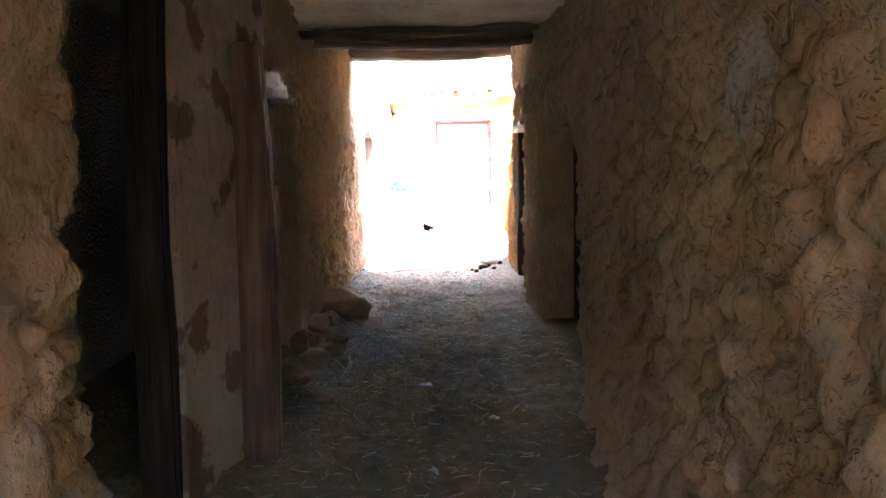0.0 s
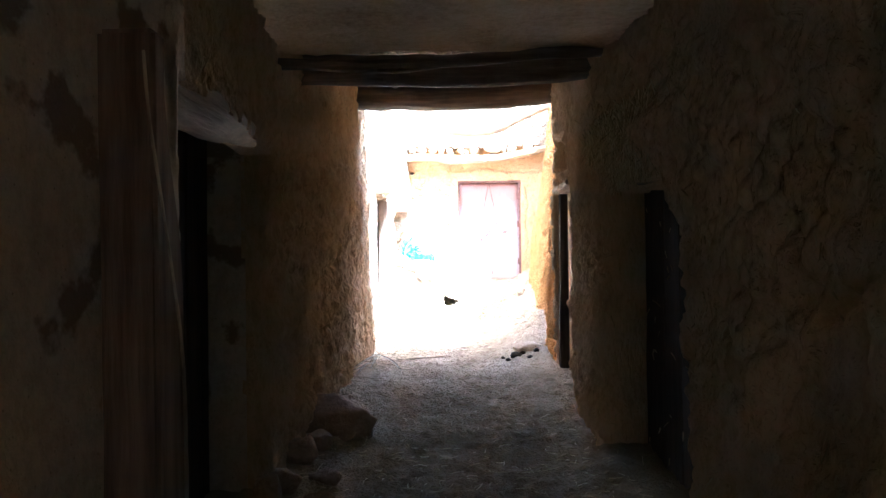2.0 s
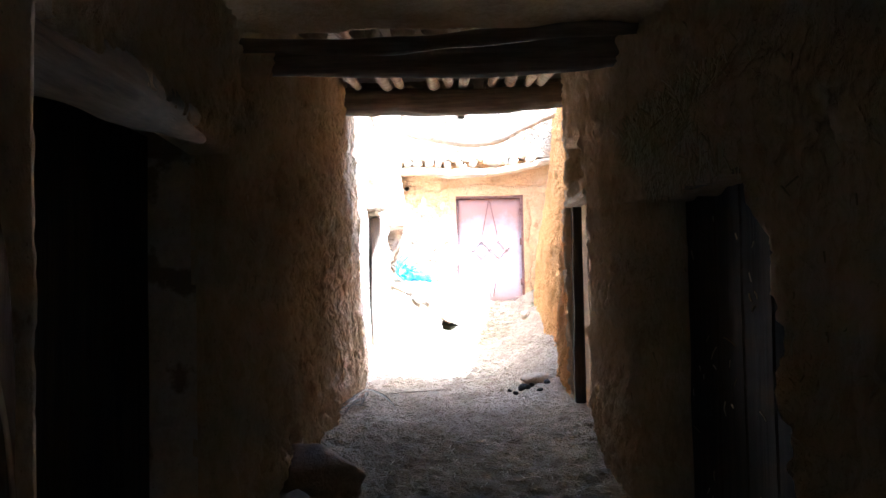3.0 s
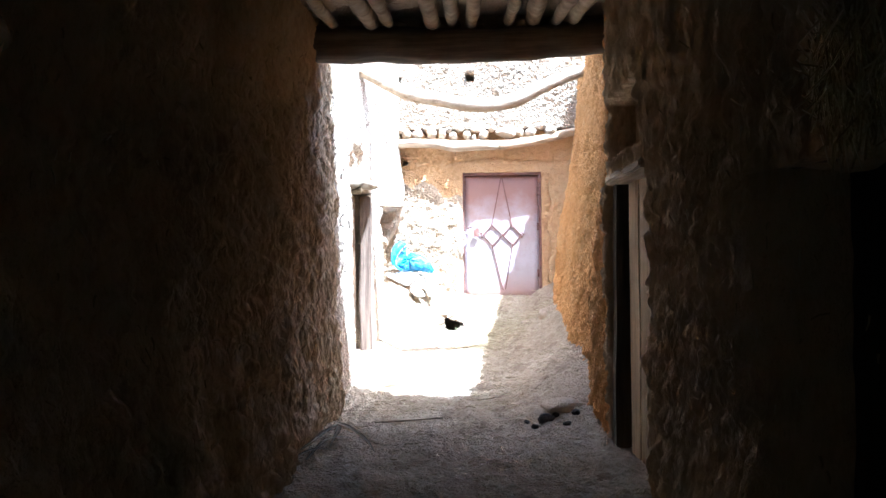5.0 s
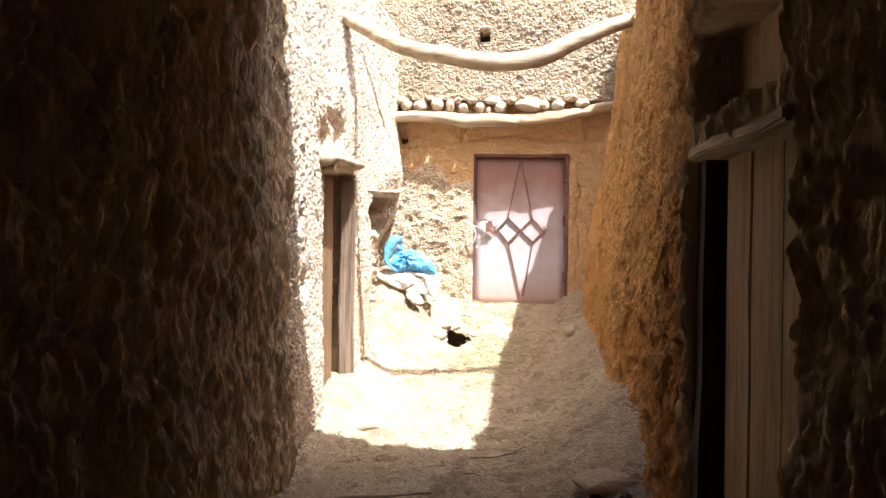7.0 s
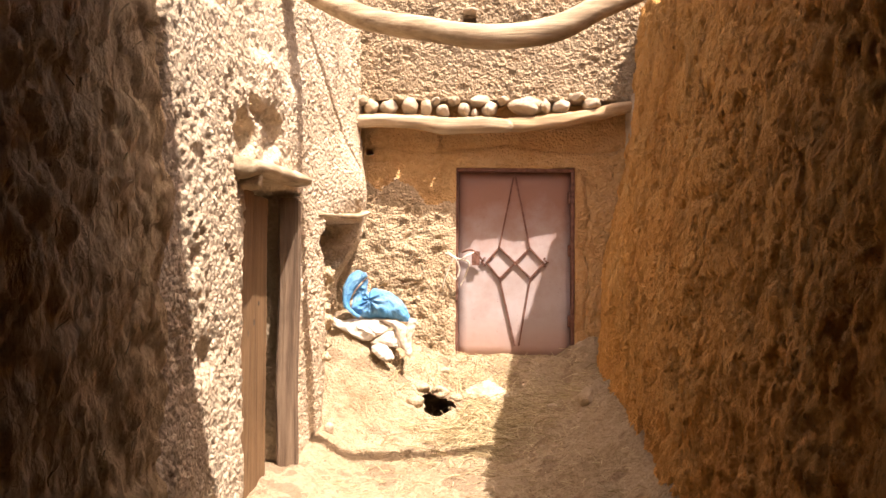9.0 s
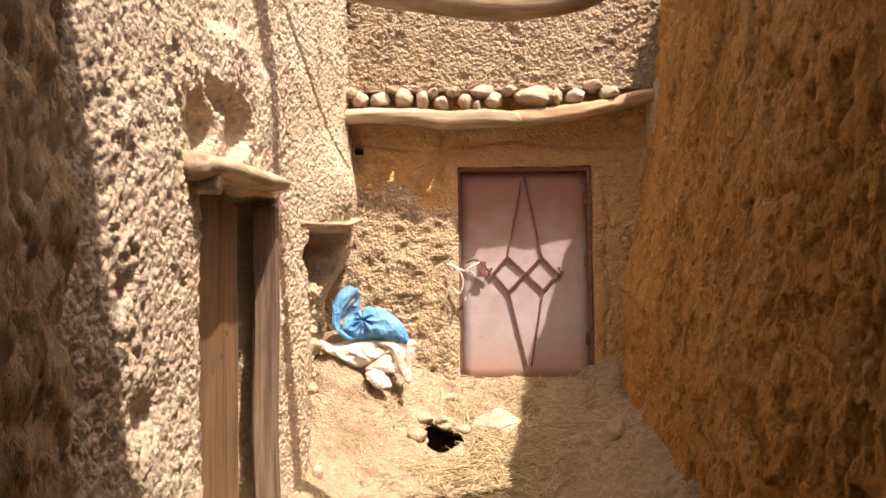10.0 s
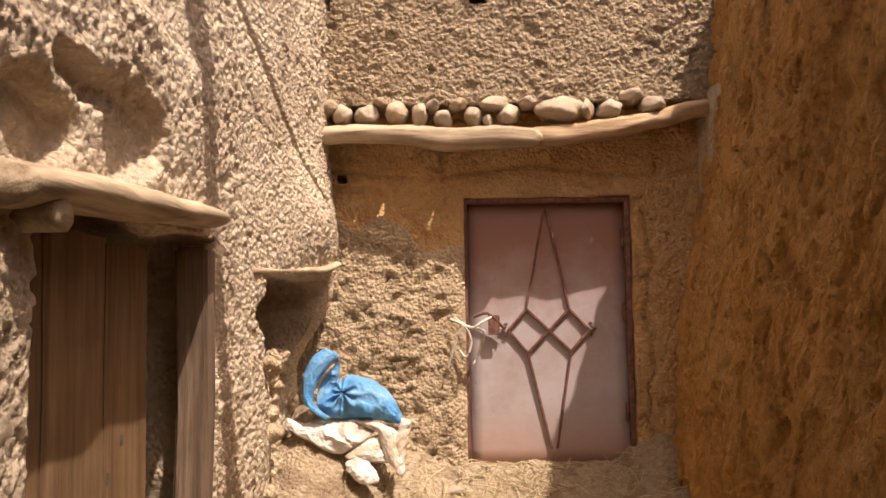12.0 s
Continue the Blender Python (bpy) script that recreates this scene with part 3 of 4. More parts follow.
# Unseen walls and roofs added only to block and steer the daylight.
slab("wall_left_outer", -4.5, -2.2, -8, 18, -0.1, 4.0, MUD_YARD, "unseen mud wall added to bound the light")
slab("wall_right_outer", 1.9, 4.5, 0.1, 18, -0.1, 3.5, MUD_YARD, "unseen mud wall added to bound the light")
slab("wall_side_yard", 3.6, 4.5, -8, 0.1, -0.1, 3.5, MUD_YARD, "unseen mud wall added to bound the light")
slab("wall_behind", -2.2, 3.6, -8, -5.5, -0.1, 3.5, MUD_YARD, "unseen mud wall added to bound the light")
slab("wall_back_outer", -2.2, 1.9, 15.25, 18, -0.1, 4.4, MUD_YARD, "unseen mud wall added to bound the light")
slab("roof_left_rooms", -2.2, -1.38, -3.3, 15.25, 2.75, 3.45, MUD_YARD, "unseen mud roof added to keep the doorways dark")
slab("roof_right_rooms", 1.32, 1.9, 0.0, 15.25, 2.75, 3.4, MUD_YARD, "unseen mud roof added to keep the doorways dark")
slab("wall_left_end", -2.2, -1.36, -3.4, -3.2, -0.1, 2.75, MUD_YARD, "unseen mud wall added to bound the light")
slab("wall_passage_end", -1.36, 1.4, -3.4, -3.2, -0.1, 2.75, MUD_YARD, "unseen mud wall added to bound the light")
slab("wall_right_end", 1.4, 1.9, 0.0, 0.15, -0.1, 2.75, MUD_YARD, "unseen mud wall added to bound the light")
for x0, x1, y0, y1, z0, z1 in ((-0.75, -0.65, 13.9, 15.2, 0.1, 0.72), (0.15, 0.25, 13.9, 15.2, 0.1, 0.72), (-0.75, 0.25, 15.2, 15.3, 0.1, 1.1), (-0.75, 0.25, 13.85, 13.95, 0.1, 0.72), (-0.75, 0.25, 13.9, 15.25, 0.0, 0.1)):
    slab("drain_side", x0, x1, y0, y1, z0, z1, MUD_PASS, "earth side of the drain under the yard")
slab("wall_left_jamb", -1.5, -1.17, 5.9, 6.3, -0.1, 2.75, MUD_PLASTER, "smooth mud jamb of the dark doorway")
slab("wall_right_cavity", 1.02, 1.25, 8.35, 9.58, 2.25, 2.8, MUD_PASS, "dark mud back of the hollow above the door")


def ground_z(x, y):
    return float(ground_base(np.array([x]), np.array([y]))[0, 2])


# ---- passage timbers ----
SMOKED = Mat("smoke_stained_mud", 0.95)
SMOKED.colour(SMOKED.ramp(SMOKED.noise(8, 5), (0.35, (0.24, 0.17, 0.11)), (0.65, (0.46, 0.36, 0.25)))).bump(SMOKED.noise(40, 5), 0.01)
SMOKED = SMOKED.m


def joist_ceiling():
    """Rough joists laid along the passage over the two beams, with mud above."""
    bm = bmesh.new()
    rng = random.Random(4)
    n = 10
    for k in range(n):
        x = -1.0 + 1.85 * (k + 0.5) / n + rng.uniform(-0.04, 0.04)
        r = rng.uniform(0.036, 0.06)
        tmp = log_bm([(x, 6.15, 2.925), (x + rng.uniform(-0.06, 0.06), 8.3, 3.19), (x + rng.uniform(-0.06, 0.06), 10.12, 3.405 + rng.uniform(-0.02, 0.01))], [r, r, r * 0.9], 8, 0.3, 1, 0.12, k * 3.3)
        me = bpy.data.meshes.new("tmp")
        tmp.to_mesh(me)
        tmp.free()
        bm.from_mesh(me)
        bpy.data.meshes.remove(me)
    for k in range(26):
        tmp = stone_bm(rng.uniform(0.06, 0.13), 0.1, rng.uniform(0.05, 0.1), k + 50)
        bmesh.ops.translate(tmp, verts=tmp.verts, vec=(rng.uniform(-1.0, 0.85), rng.choice((6.98, 10.0, 10.02)), 0))
        for v in tmp.verts:
            v.co.z += 2.975 if v.co.y < 8 else 3.375
        me = bpy.data.meshes.new("tmp")
        tmp.to_mesh(me)
        tmp.free()
        bm.from_mesh(me)
        bpy.data.meshes.remove(me)
    return bm


tagged(part("ceiling_joists", joist_ceiling(), SMOKED, None, smoothed=True), "rough round joists packed with mud", kind="structure")
mud_over = sheet("ceiling_fill", steps(-1.3, 1.2, 0.04), steps(6.1, 10.1, 0.04), lambda u, v: np.stack([u, v, 3.0 + (v - 6.1) * 0.118], 1), (0, 0, -1),
                 lambda p: 0.02 * fbm(p, 8, 3, salt=8), MUD_PLASTER, thick=0.2, label="mud packed above the joists")


sheet("ceiling_packing", steps(-1.25, 1.1, 0.025), steps(3.28, 3.56, 0.025), lambda u, v: np.stack([u, np.full_like(u, 10.03), v], 1), (0, -1, 0),
      lambda p: 0.035 * cell_bumps(p, 9, 61)[0] + 0.012 * fbm(p, 12, 3, salt=62), SMOKED, thick=0.06, label="mud packed between joists over the mouth beam")


def timber(name, points, radii, mat, label, category="beam", sides=18, wobble=0.12, flat=1.0, per=0.05, salt=0.0, group=""):
    ob = part(name, log_bm(points, radii, sides, wobble, flat, per, salt), mat, None, smoothed=True)
    return tagged(ob, label, category, group)


timber("ceiling_beam", [(-1.2, 6.85, 2.83), (-0.4, 6.9, 2.81), (0.3, 6.9, 2.80), (1.05, 6.85, 2.86)], [0.098, 0.098, 0.1, 0.095], WOOD_DARK, "dark smoked round beam across the passage ceiling", salt=1)
timber("ceiling_beam", [(-1.25, 10.0, 3.265), (-0.5, 10.0, 3.235), (0.2, 10.0, 3.225), (1.05, 10.0, 3.29)], [0.13, 0.125, 0.12, 0.12], WOOD_DARK, "dark heavy beam at the mouth of the passage", wobble=0.16, salt=5)
timber("ceiling_branch", [(-1.15, 6.25, 2.72), (-0.5, 6.24, 2.69), (0.1, 6.26, 2.73), (0.5, 6.25, 2.755), (1.05, 6.25, 2.77)], [0.035, 0.04, 0.035, 0.04, 0.045], WOOD_DARK, "thin crooked branch along the ceiling edge", "branch", 10, 0.3, salt=9)
timber("log_lintel", [(-0.98, 3.9, 2.13), (-1.0, 4.8, 2.17), (-1.06, 5.5, 2.22), (-1.12, 6.1, 2.27)], [0.10, 0.09, 0.07, 0.05], WOOD_LOG, "grey log lintel jutting over a dark doorway", "lintel", salt=13)
timber("log_lintel", [(-0.99, 1.85, 2.45), (-1.0, 2.5, 2.5), (-1.02, 3.25, 2.46)], [0.09, 0.085, 0.08], WOOD_DARK, "smoked log lintel over a dark doorway", "lintel", salt=17)
timber("crooked_beam", [(-1.36, 12.76, 3.77), (-1.1, 12.70, 3.66), (-0.68, 12.58, 3.42), (-0.31, 12.48, 3.32), (0.08, 12.4, 3.245), (0.42, 12.4, 3.29), (0.7, 12.4, 3.42), (1.05, 12.42, 3.56), (1.45, 12.45, 3.66)],
       [0.055, 0.058, 0.066, 0.066, 0.068, 0.068, 0.065, 0.055, 0.05], WOOD_PALE, "pale bent tree trunk spanning the courtyard walls", "beam", 20, 0.1, per=0.03, salt=21)
timber("lintel_board", [(0.93, 4.95, 2.02), (0.92, 5.8, 2.02), (0.90, 6.85, 2.04)], [0.06, 0.06, 0.06], WOOD_LOG, "thin wooden lintel under matted straw plaster", "lintel", 10, 0.15, 0.6, salt=33)


# ---- doors ----
def plank_row(parent, mat, count, length, width, thick, axis_y=True, seed=1, gap=0.006):
    """Upright planks side by side along y, standing on z = 0, faces towards x."""
    rng = random.Random(seed)
    y = 0.0
    for k in range(count):
        w = width / count * rng.uniform(0.9, 1.1)
        bm = box_bm(thick * rng.uniform(0.85, 1.15), w - gap, length - rng.uniform(0, 0.03), 0.004, (rng.uniform(-0.004, 0.004), y + w / 2, length / 2), 0.006, 3)
        part("plank", bm, mat, parent)
        y += w


def plank_door(name, label, mat, at, count, length, width, turn=0.0, seed=1, rails=True):
    d = thing(name, label, "door", at)
    d.rotation_euler = (0, 0, radians(turn))
    plank_row(d, mat, count, length, width, 0.035, seed=seed)
    if rails:
        for z in (0.25, length - 0.3):
            part("rail", box_bm(0.03, width * 0.96, 0.09, 0.005, (-0.035 if at[0] < 0 else 0.035, width / 2, z)), mat, d)
    return d


def post(parent, name, mat, x, y, z0, z1, dx, dy, salt=1, label=""):
    bm = box_bm(dx, dy, z1 - z0, 0.012, (x, y, (z0 + z1) / 2), 0.0, 5)
    for v in bm.verts:
        v.co += noise.noise_vector(Vector((v.co.x + salt, v.co.y, v.co.z * 1.5))) * 0.018
    return part(name, bm, mat, parent, label)


yard_door = plank_door("wooden_door", "old brown plank door standing ajar in a mud wall", WOOD_DOOR, (-1.22, 11.6, 0.72), 3, 1.66, 1.09, 0.0, 3)
part("knot_hole", box_bm(0.01, 0.012, 0.035, 0.002, (0.018, 0.75, 0.95)), WOOD_DARK, yard_door, "dark knot hole")
part("knot_hole", box_bm(0.01, 0.012, 0.03, 0.002, (0.018, 0.62, 0.9)), WOOD_DARK, yard_door, "dark knot hole")
part("knot_hole", box_bm(0.01, 0.01, 0.025, 0.002, (0.018, 0.85, 1.05)), WOOD_DARK, yard_door, "dark knot hole")
yard_frame = thing("door_frame", "weathered wooden door frame set in the mud wall", "door frame")
post(yard_frame, "jamb", WOOD_POST, -1.13, 12.94, 0.6, 2.40, 0.12, 0.11, 3)
post(yard_frame, "jamb", WOOD_OCHRE, -1.14, 11.67, 0.5, 2.36, 0.08, 0.045, 9)
lint = log_bm([(-1.1, 11.5, 2.41), (-1.1, 11.9, 2.445), (-1.09, 12.4, 2.475), (-1.09, 12.88, 2.50)], [0.125, 0.125, 0.115, 0.095], 20, 0.2, 0.4, 0.03, 7)
part("lintel", lint, WOOD_Y, yard_frame, "pale cracked timber lintel", True)
stub = log_bm([(-1.2, 11.62, 2.365), (-1.1, 11.63, 2.365), (-1.0, 11.64, 2.36)], [0.05, 0.052, 0.046], 16, 0.2, 0.75, 0.02, 3)
part("lintel_log", stub, WOOD_Y, yard_frame, "short pale log under the lintel", True)
timber("niche_lintel", [(-1.05, 13.42, 2.33), (-1.0, 13.8, 2.35), (-0.88, 14.2, 2.37), (-0.84, 14.55, 2.42)], [0.03, 0.035, 0.035, 0.03], WOOD_Y, "short pale wooden lintel over the wall niche", "lintel", 10, 0.2, 0.6, salt=41)

right_door = plank_door("wooden_door", "tall brown plank door with a chalked number five", WOOD_BROWN, (0.96, 8.2, 0.42), 4, 1.86, 1.2, 0.0, 8)
five = bpy.data.curves.new("number", "FONT")
five.body, five.size, five.extrude = "5", 0.16, 0.001
five_src = bpy.data.objects.new("number", five)
five_me = five_src.to_mesh().copy()
bpy.data.objects.remove(five_src)
CHALK = Mat("chalk", 0.95)
CHALK.colour(CHALK.ramp(CHALK.noise(60, 4), (0.4, (0.34, 0.27, 0.20)), (0.6, (0.60, 0.54, 0.46))))
five_me.materials.append(CHALK.m)
five_ob = new("number", five_me)
five_ob.parent = right_door
five_ob.matrix_basis = pose(-0.0225, 0.42, 1.36, 90, 0, -90)
tagged(five_ob, "chalk number five")
right_frame = thing("door_frame", "dark wooden door frame with stacked lintel boards", "door frame")
post(right_frame, "jamb", WOOD_SHADE, 0.95, 9.49, 0.45, 2.24, 0.16, 0.13, 13)
post(right_frame, "jamb", WOOD_SHADE, 1.03, 9.36, 0.45, 2.22, 0.10, 0.1, 15)
for zz, x0, yy, ln in ((2.215, 0.85, 8.88, 1.0), (2.27, 0.88, 8.9, 0.86), (2.32, 0.9, 8.92, 0.7)):
    b = box_bm(0.22, ln, 0.05, 0.01, (x0 + 0.06, yy, zz), 0.012, 4)
    part("lintel_board", b, WOOD_Y, right_frame)

# Doors coloured as dark as the unlit openings they stand in.
dark_door = plank_door("wooden_door", "near-black plank door giving a deep doorway its shade", WOOD_SHADE, (-1.38, 3.9, 0.25), 6, 2.0, 2.05, 0.0, 18, False)
plank_door("wooden_door", "plank door coloured as dark as its deep doorway", WOOD_SHADE, (1.09, 4.4, 0.2), 8, 1.95, 2.6, 0.0, 28, False)
edge_post = thing("door_post", "crooked dark wooden post at the edge of the pier", "door post")
bm = box_bm(0.14, 0.19, 1.95, 0.012, (-0.84, 3.705, 1.2), 0.0, 11)
for v in bm.verts:
    v.co.y = 3.60 + (v.co.y - 3.60) * (1 - 0.66 * float(smooth(1.55, 2.05, v.co.z))) + 0.012 * noise.noise(Vector((0, 0, v.co.z * 4)))
part("board", bm, WOOD_POST, edge_post)
# Thin pale stick added to draw the rim that the courtyard lights.
part("split_edge", log_bm([(-0.765, 3.52, 2.1), (-0.765, 3.56, 1.93), (-0.765, 3.70, 1.58), (-0.765, 3.775, 1.3), (-0.765, 3.785, 0.8), (-0.77, 3.77, 0.3)], [0.003, 0.004, 0.004, 0.005, 0.005, 0.003], 7, 0.4, 1, 0.05), WOOD_GREY, edge_post, "pale stick added for the lit edge of the post", True)
jamb_post = thing("door_post", "wooden post coloured as dark as the open doorway", "door post")
# Board kept near-black so that it joins the shade of the doorway.
post(jamb_post, "board", WOOD_SHADE, -1.115, 3.13, 0.2, 2.44, 0.15, 0.07, 23)
# the metal door of the courtyard
PAINT = Mat("faded_lilac_paint", 0.55)
rust = PAINT.noise(3.2, 7, 0.65)
height = PAINT.node("ShaderNodeSeparateXYZ", Vector=PAINT.co).outputs["Z"]
c = PAINT.mix(PAINT.ramp(rust, (0.42, 0.0), (0.72, 1.0)), (0.47, 0.42, 0.435), (0.40, 0.305, 0.28))
up = PAINT.math("ADD", PAINT.math("MULTIPLY", height, 0.6), PAINT.math("MULTIPLY", rust, 0.35))
c = PAINT.mix(PAINT.ramp(up, (0.70, 0.0), (1.0, 0.9)), c, (0.30, 0.15, 0.11))
c = PAINT.mix(PAINT.ramp(up, (0.22, 0.8), (0.40, 0.0)), c, (0.44, 0.27, 0.21))
c = PAINT.mix(PAINT.ramp(PAINT.noise(60, 3), (0.66, 0.0), (0.72, 0.6)), c, (0.22, 0.12, 0.08))
PAINT.colour(c).bump(PAINT.noise(2.5, 3), 0.012)
PAINT = PAINT.m
RUST = Mat("rusty_bar", 0.7, 0.2)
RUST.colour(RUST.ramp(RUST.noise(30, 5), (0.35, (0.13, 0.06, 0.045)), (0.65, (0.27, 0.14, 0.11)))).bump(RUST.noise(80, 4), 0.003)
RUST = RUST.m

metal_door = thing("metal_door", "faded lilac sheet-metal door with rusty diamond bars", "door", (0.39, 14.95, 1.18))
leaf = box_bm(0.955, 0.03, 1.63, 0.004, (0, 0, 0.815), 0.0, 11)
for v in leaf.verts:
    v.co.y += 0.006 * noise.noise(Vector((v.co.x * 3, 0, v.co.z * 2.2)))
part("leaf", leaf, PAINT, metal_door, "", True)
part("frame_side", box_bm(0.028, 0.07, 1.66, 0.005, (-0.495, -0.035, 0.83)), RUST, metal_door, "rusty angle-iron frame")
part("frame_side", box_bm(0.03, 0.07, 1.66, 0.005, (0.492, -0.035, 0.83)), RUST, metal_door, "rusty angle-iron frame")
part("frame_head", box_bm(1.0, 0.08, 0.03, 0.005, (0, -0.04, 1.633)), RUST, metal_door, "rusty angle-iron frame")


def bar(a, b, wide=0.0145, proud=0.02):
    a, b = Vector((a[0] - 0.39, -0.026, a[1] - 1.18)), Vector((b[0] - 0.39, -0.026, b[1] - 1.18))
    d = b - a
    bm = box_bm(wide, proud, d.length + wide * 0.6, 0.002)
    bmesh.ops.transform(bm, matrix=Matrix.Translation((a + b) / 2) @ Matrix.Rotation(math.atan2(d.x, d.z), 4, "Y"), verts=bm.verts)
    part("bar", bm, RUST, metal_door)


bar((0.382, 2.76), (0.261, 2.154), 0.013)
bar((0.398, 2.76), (0.521, 2.15), 0.013)
for p, q in (((0.149, 2.027), (0.261, 2.154)), ((0.261, 2.154), (0.527, 1.895)), ((0.149, 2.027), (0.265, 1.889)), ((0.265, 1.889), (0.521, 2.15)), ((0.521, 2.15), (0.64, 2.02)), ((0.64, 2.02), (0.527, 1.895))):
    bar(p, q)
bar((0.265, 1.889), (0.396, 1.32))
bar((0.527, 1.895), (0.43, 1.32), 0.012)


def curl(cx, cz, way, turn):
    pts = []
    for k in range(12):
        a = k / 11 * 5.0
        r = 0.026 * (1 - 0.06 * k)
        pts.append((cx - 0.39 + way * r * math.cos(a), -0.03, cz - 1.18 + turn * (0.024 - r * math.sin(a + 0.9))))
    part("scroll", log_bm(pts, [0.006] * 12, 8, 0, 1, 0.008), RUST, metal_door, "", True)


for cx, way in ((0.125, -1), (0.655, 1)):
    for turn in (1, -1):
        curl(cx, 2.03, way, turn)
for zz in (0.35, 0.95, 1.4):
    part("hinge", log_bm([(0.468, -0.03, zz - 0.05), (0.468, -0.03, zz + 0.05)], [0.014, 0.014], 10, 0.1, 1, 0.02), RUST, metal_door, "rusty barrel hinge", True)
part("hasp", box_bm(0.07, 0.006, 0.12, 0.001, (-0.33, -0.07, 0.88)), RUST, metal_door, "rusty bent hasp plate")
part("latch_bar", log_bm([(-0.45, -0.05, 0.93), (-0.36, -0.07, 0.95), (-0.27, -0.06, 0.86)], [0.009, 0.009, 0.009], 8, 0, 1, 0.02), RUST, metal_door, "rusty latch rod", True)

ROPE = Mat("pale_cord", 0.9)
ROPE.colour(ROPE.ramp(ROPE.noise(90, 3), (0.4, (0.55, 0.50, 0.42)), (0.6, (0.75, 0.70, 0.62)))).bump(ROPE.noise(200, 2), 0.002)
cord = thing("cord", "frayed pale cord tying the metal door shut", "cord", (-0.1, 14.75, 2.05))
for pts in (((-0.08, 0.02, 0.06), (0.02, -0.03, 0.0), (0.08, -0.04, 0.03), (0.14, 0.06, 0.06)), ((-0.1, 0.0, 0.05), (-0.02, -0.03, 0.01), (0.02, -0.02, -0.08), (-0.01, -0.02, -0.17), (-0.05, -0.01, -0.13)),
            ((-0.02, -0.03, 0.02), (-0.07, -0.02, -0.08), (-0.12, 0.0, -0.24)), ((0.02, -0.03, 0.0), (0.1, 0.0, -0.03), (0.06, 0.05, -0.16), (0.03, 0.05, -0.22))):
    part("strand", log_bm(pts, [0.007] * len(pts), 7, 0.2, 1, 0.015), ROPE.m, cord, "", True)

# ---- ledge of the back wall ----
ledge = timber("ledge_beam", [(-1.05, 14.61, 3.18), (-0.6, 14.605, 3.18), (-0.2, 14.60, 3.15), (0.25, 14.605, 3.145), (0.32, 14.62, 3.15)], [0.055, 0.055, 0.062, 0.055, 0.045], WOOD_PALE, "pale bowed timber ledge under a row of stones", "beam", 22, 0.42, per=0.02, salt=51)
timber("ledge_beam", [(0.26, 14.65, 3.15), (0.7, 14.62, 3.18), (1.0, 14.62, 3.24), (1.32, 14.64, 3.32)], [0.052, 0.054, 0.052, 0.05], WOOD_OCHRE, "pale bent timber ledge under a row of stones", "beam", 22, 0.42, per=0.02, salt=57)

STONE = Mat("river_stone", 0.85)
tone = STONE.node("ShaderNodeObjectInfo").outputs["Random"]
STONE.colour(STONE.mix(STONE.math("MULTIPLY", STONE.noise(25, 6), 0.6), STONE.ramp(tone, (0.0, (0.48, 0.37, 0.26)), (0.5, (0.60, 0.49, 0.37)), (1.0, (0.56, 0.48, 0.40))), (0.34, 0.25, 0.17)))
STONE.bump(STONE.noise(38, 7, 0.7), 0.016)
STONE = STONE.m


def stone(name, at, size, seed, label, group="", parent=None, rough=0.22, turn=0.0, mat=None, sub=3):
    ob = part(name, stone_bm(*size, seed, sub, rough), mat or STONE, parent, smoothed=True)
    ob.location = at
    ob.rotation_euler = (0, radians(turn), radians(seed * 37 % 40 - 20))
    if parent is None:
        tagged(ob, label, "stone", group)
    return ob


ROW = [(-0.913, 3.355, 0.15, 0.08), (-0.814, 3.30, 0.13, 0.12), (-0.672, 3.30, 0.13, 0.12), (-0.5, 3.31, 0.13, 0.15), (-0.362, 3.30, 0.10, 0.16), (-0.22, 3.27, 0.11, 0.12), (-0.13, 3.355, 0.10, 0.07),
       (-0.039, 3.275, 0.10, 0.14), (0.081, 3.355, 0.18, 0.09), (0.043, 3.245, 0.06, 0.08), (0.159, 3.285, 0.14, 0.12), (0.455, 3.315, 0.33, 0.16), (0.63, 3.31, 0.07, 0.12), (0.75, 3.31, 0.14, 0.12),
       (0.877, 3.385, 0.15, 0.08), (1.0, 3.33, 0.15, 0.10), (-0.29, 3.35, 0.08, 0.07), (-0.59, 3.37, 0.09, 0.06), (0.27, 3.36, 0.10, 0.07)]
for k, (x, z, w, h) in enumerate(ROW):
    stone("stone", (x, 14.665, z), (w * 0.95, 0.2, h * 0.95), k + 1, "", parent=back_up, rough=0.3 if w < 0.3 else 0.5)
stone("stone", (0.0, 14.63, 4.09), (0.13, 0.12, 0.06), 71, "", parent=back_up)
for k in range(12):
    rr = random.Random(k)
    stone("stone", (left_x(1.7, 0) + 0.02, 1.6 + rr.uniform(0, 0.32), 0.8 + k * 0.06), (0.08, 0.06 + rr.uniform(0, 0.06), 0.05 + rr.uniform(0, 0.05)), k + 100, "", parent=left_passage, mat=MUD_PASS)
for k, (y, z, w, h) in enumerate(((1.78, 1.26, 0.13, 0.06), (1.75, 1.17, 0.09, 0.07))):
    stone("stone", (0.86, y, z), (0.14, w, h), k + 140, "", parent=right_passage, rough=0.35, mat=STONE)

for k in range(26):
    rr = random.Random(k + 300)
    y = rr.uniform(13.55, 14.6)
    z = rr.uniform(1.35, 1.95)
    w = rr.uniform(0.06, 0.14)
    stone("clod", (left_x(np.array(y), np.array(z)) + rr.uniform(-0.01, 0.03), y, z), (w, w * 1.1, w * 0.85), k + 310, "", parent=left_yard, rough=0.5, mat=MUD_WASHED)

# ---- stones, clods and litter on the ground ----
PALE = Mat("pale_limestone", 0.85)
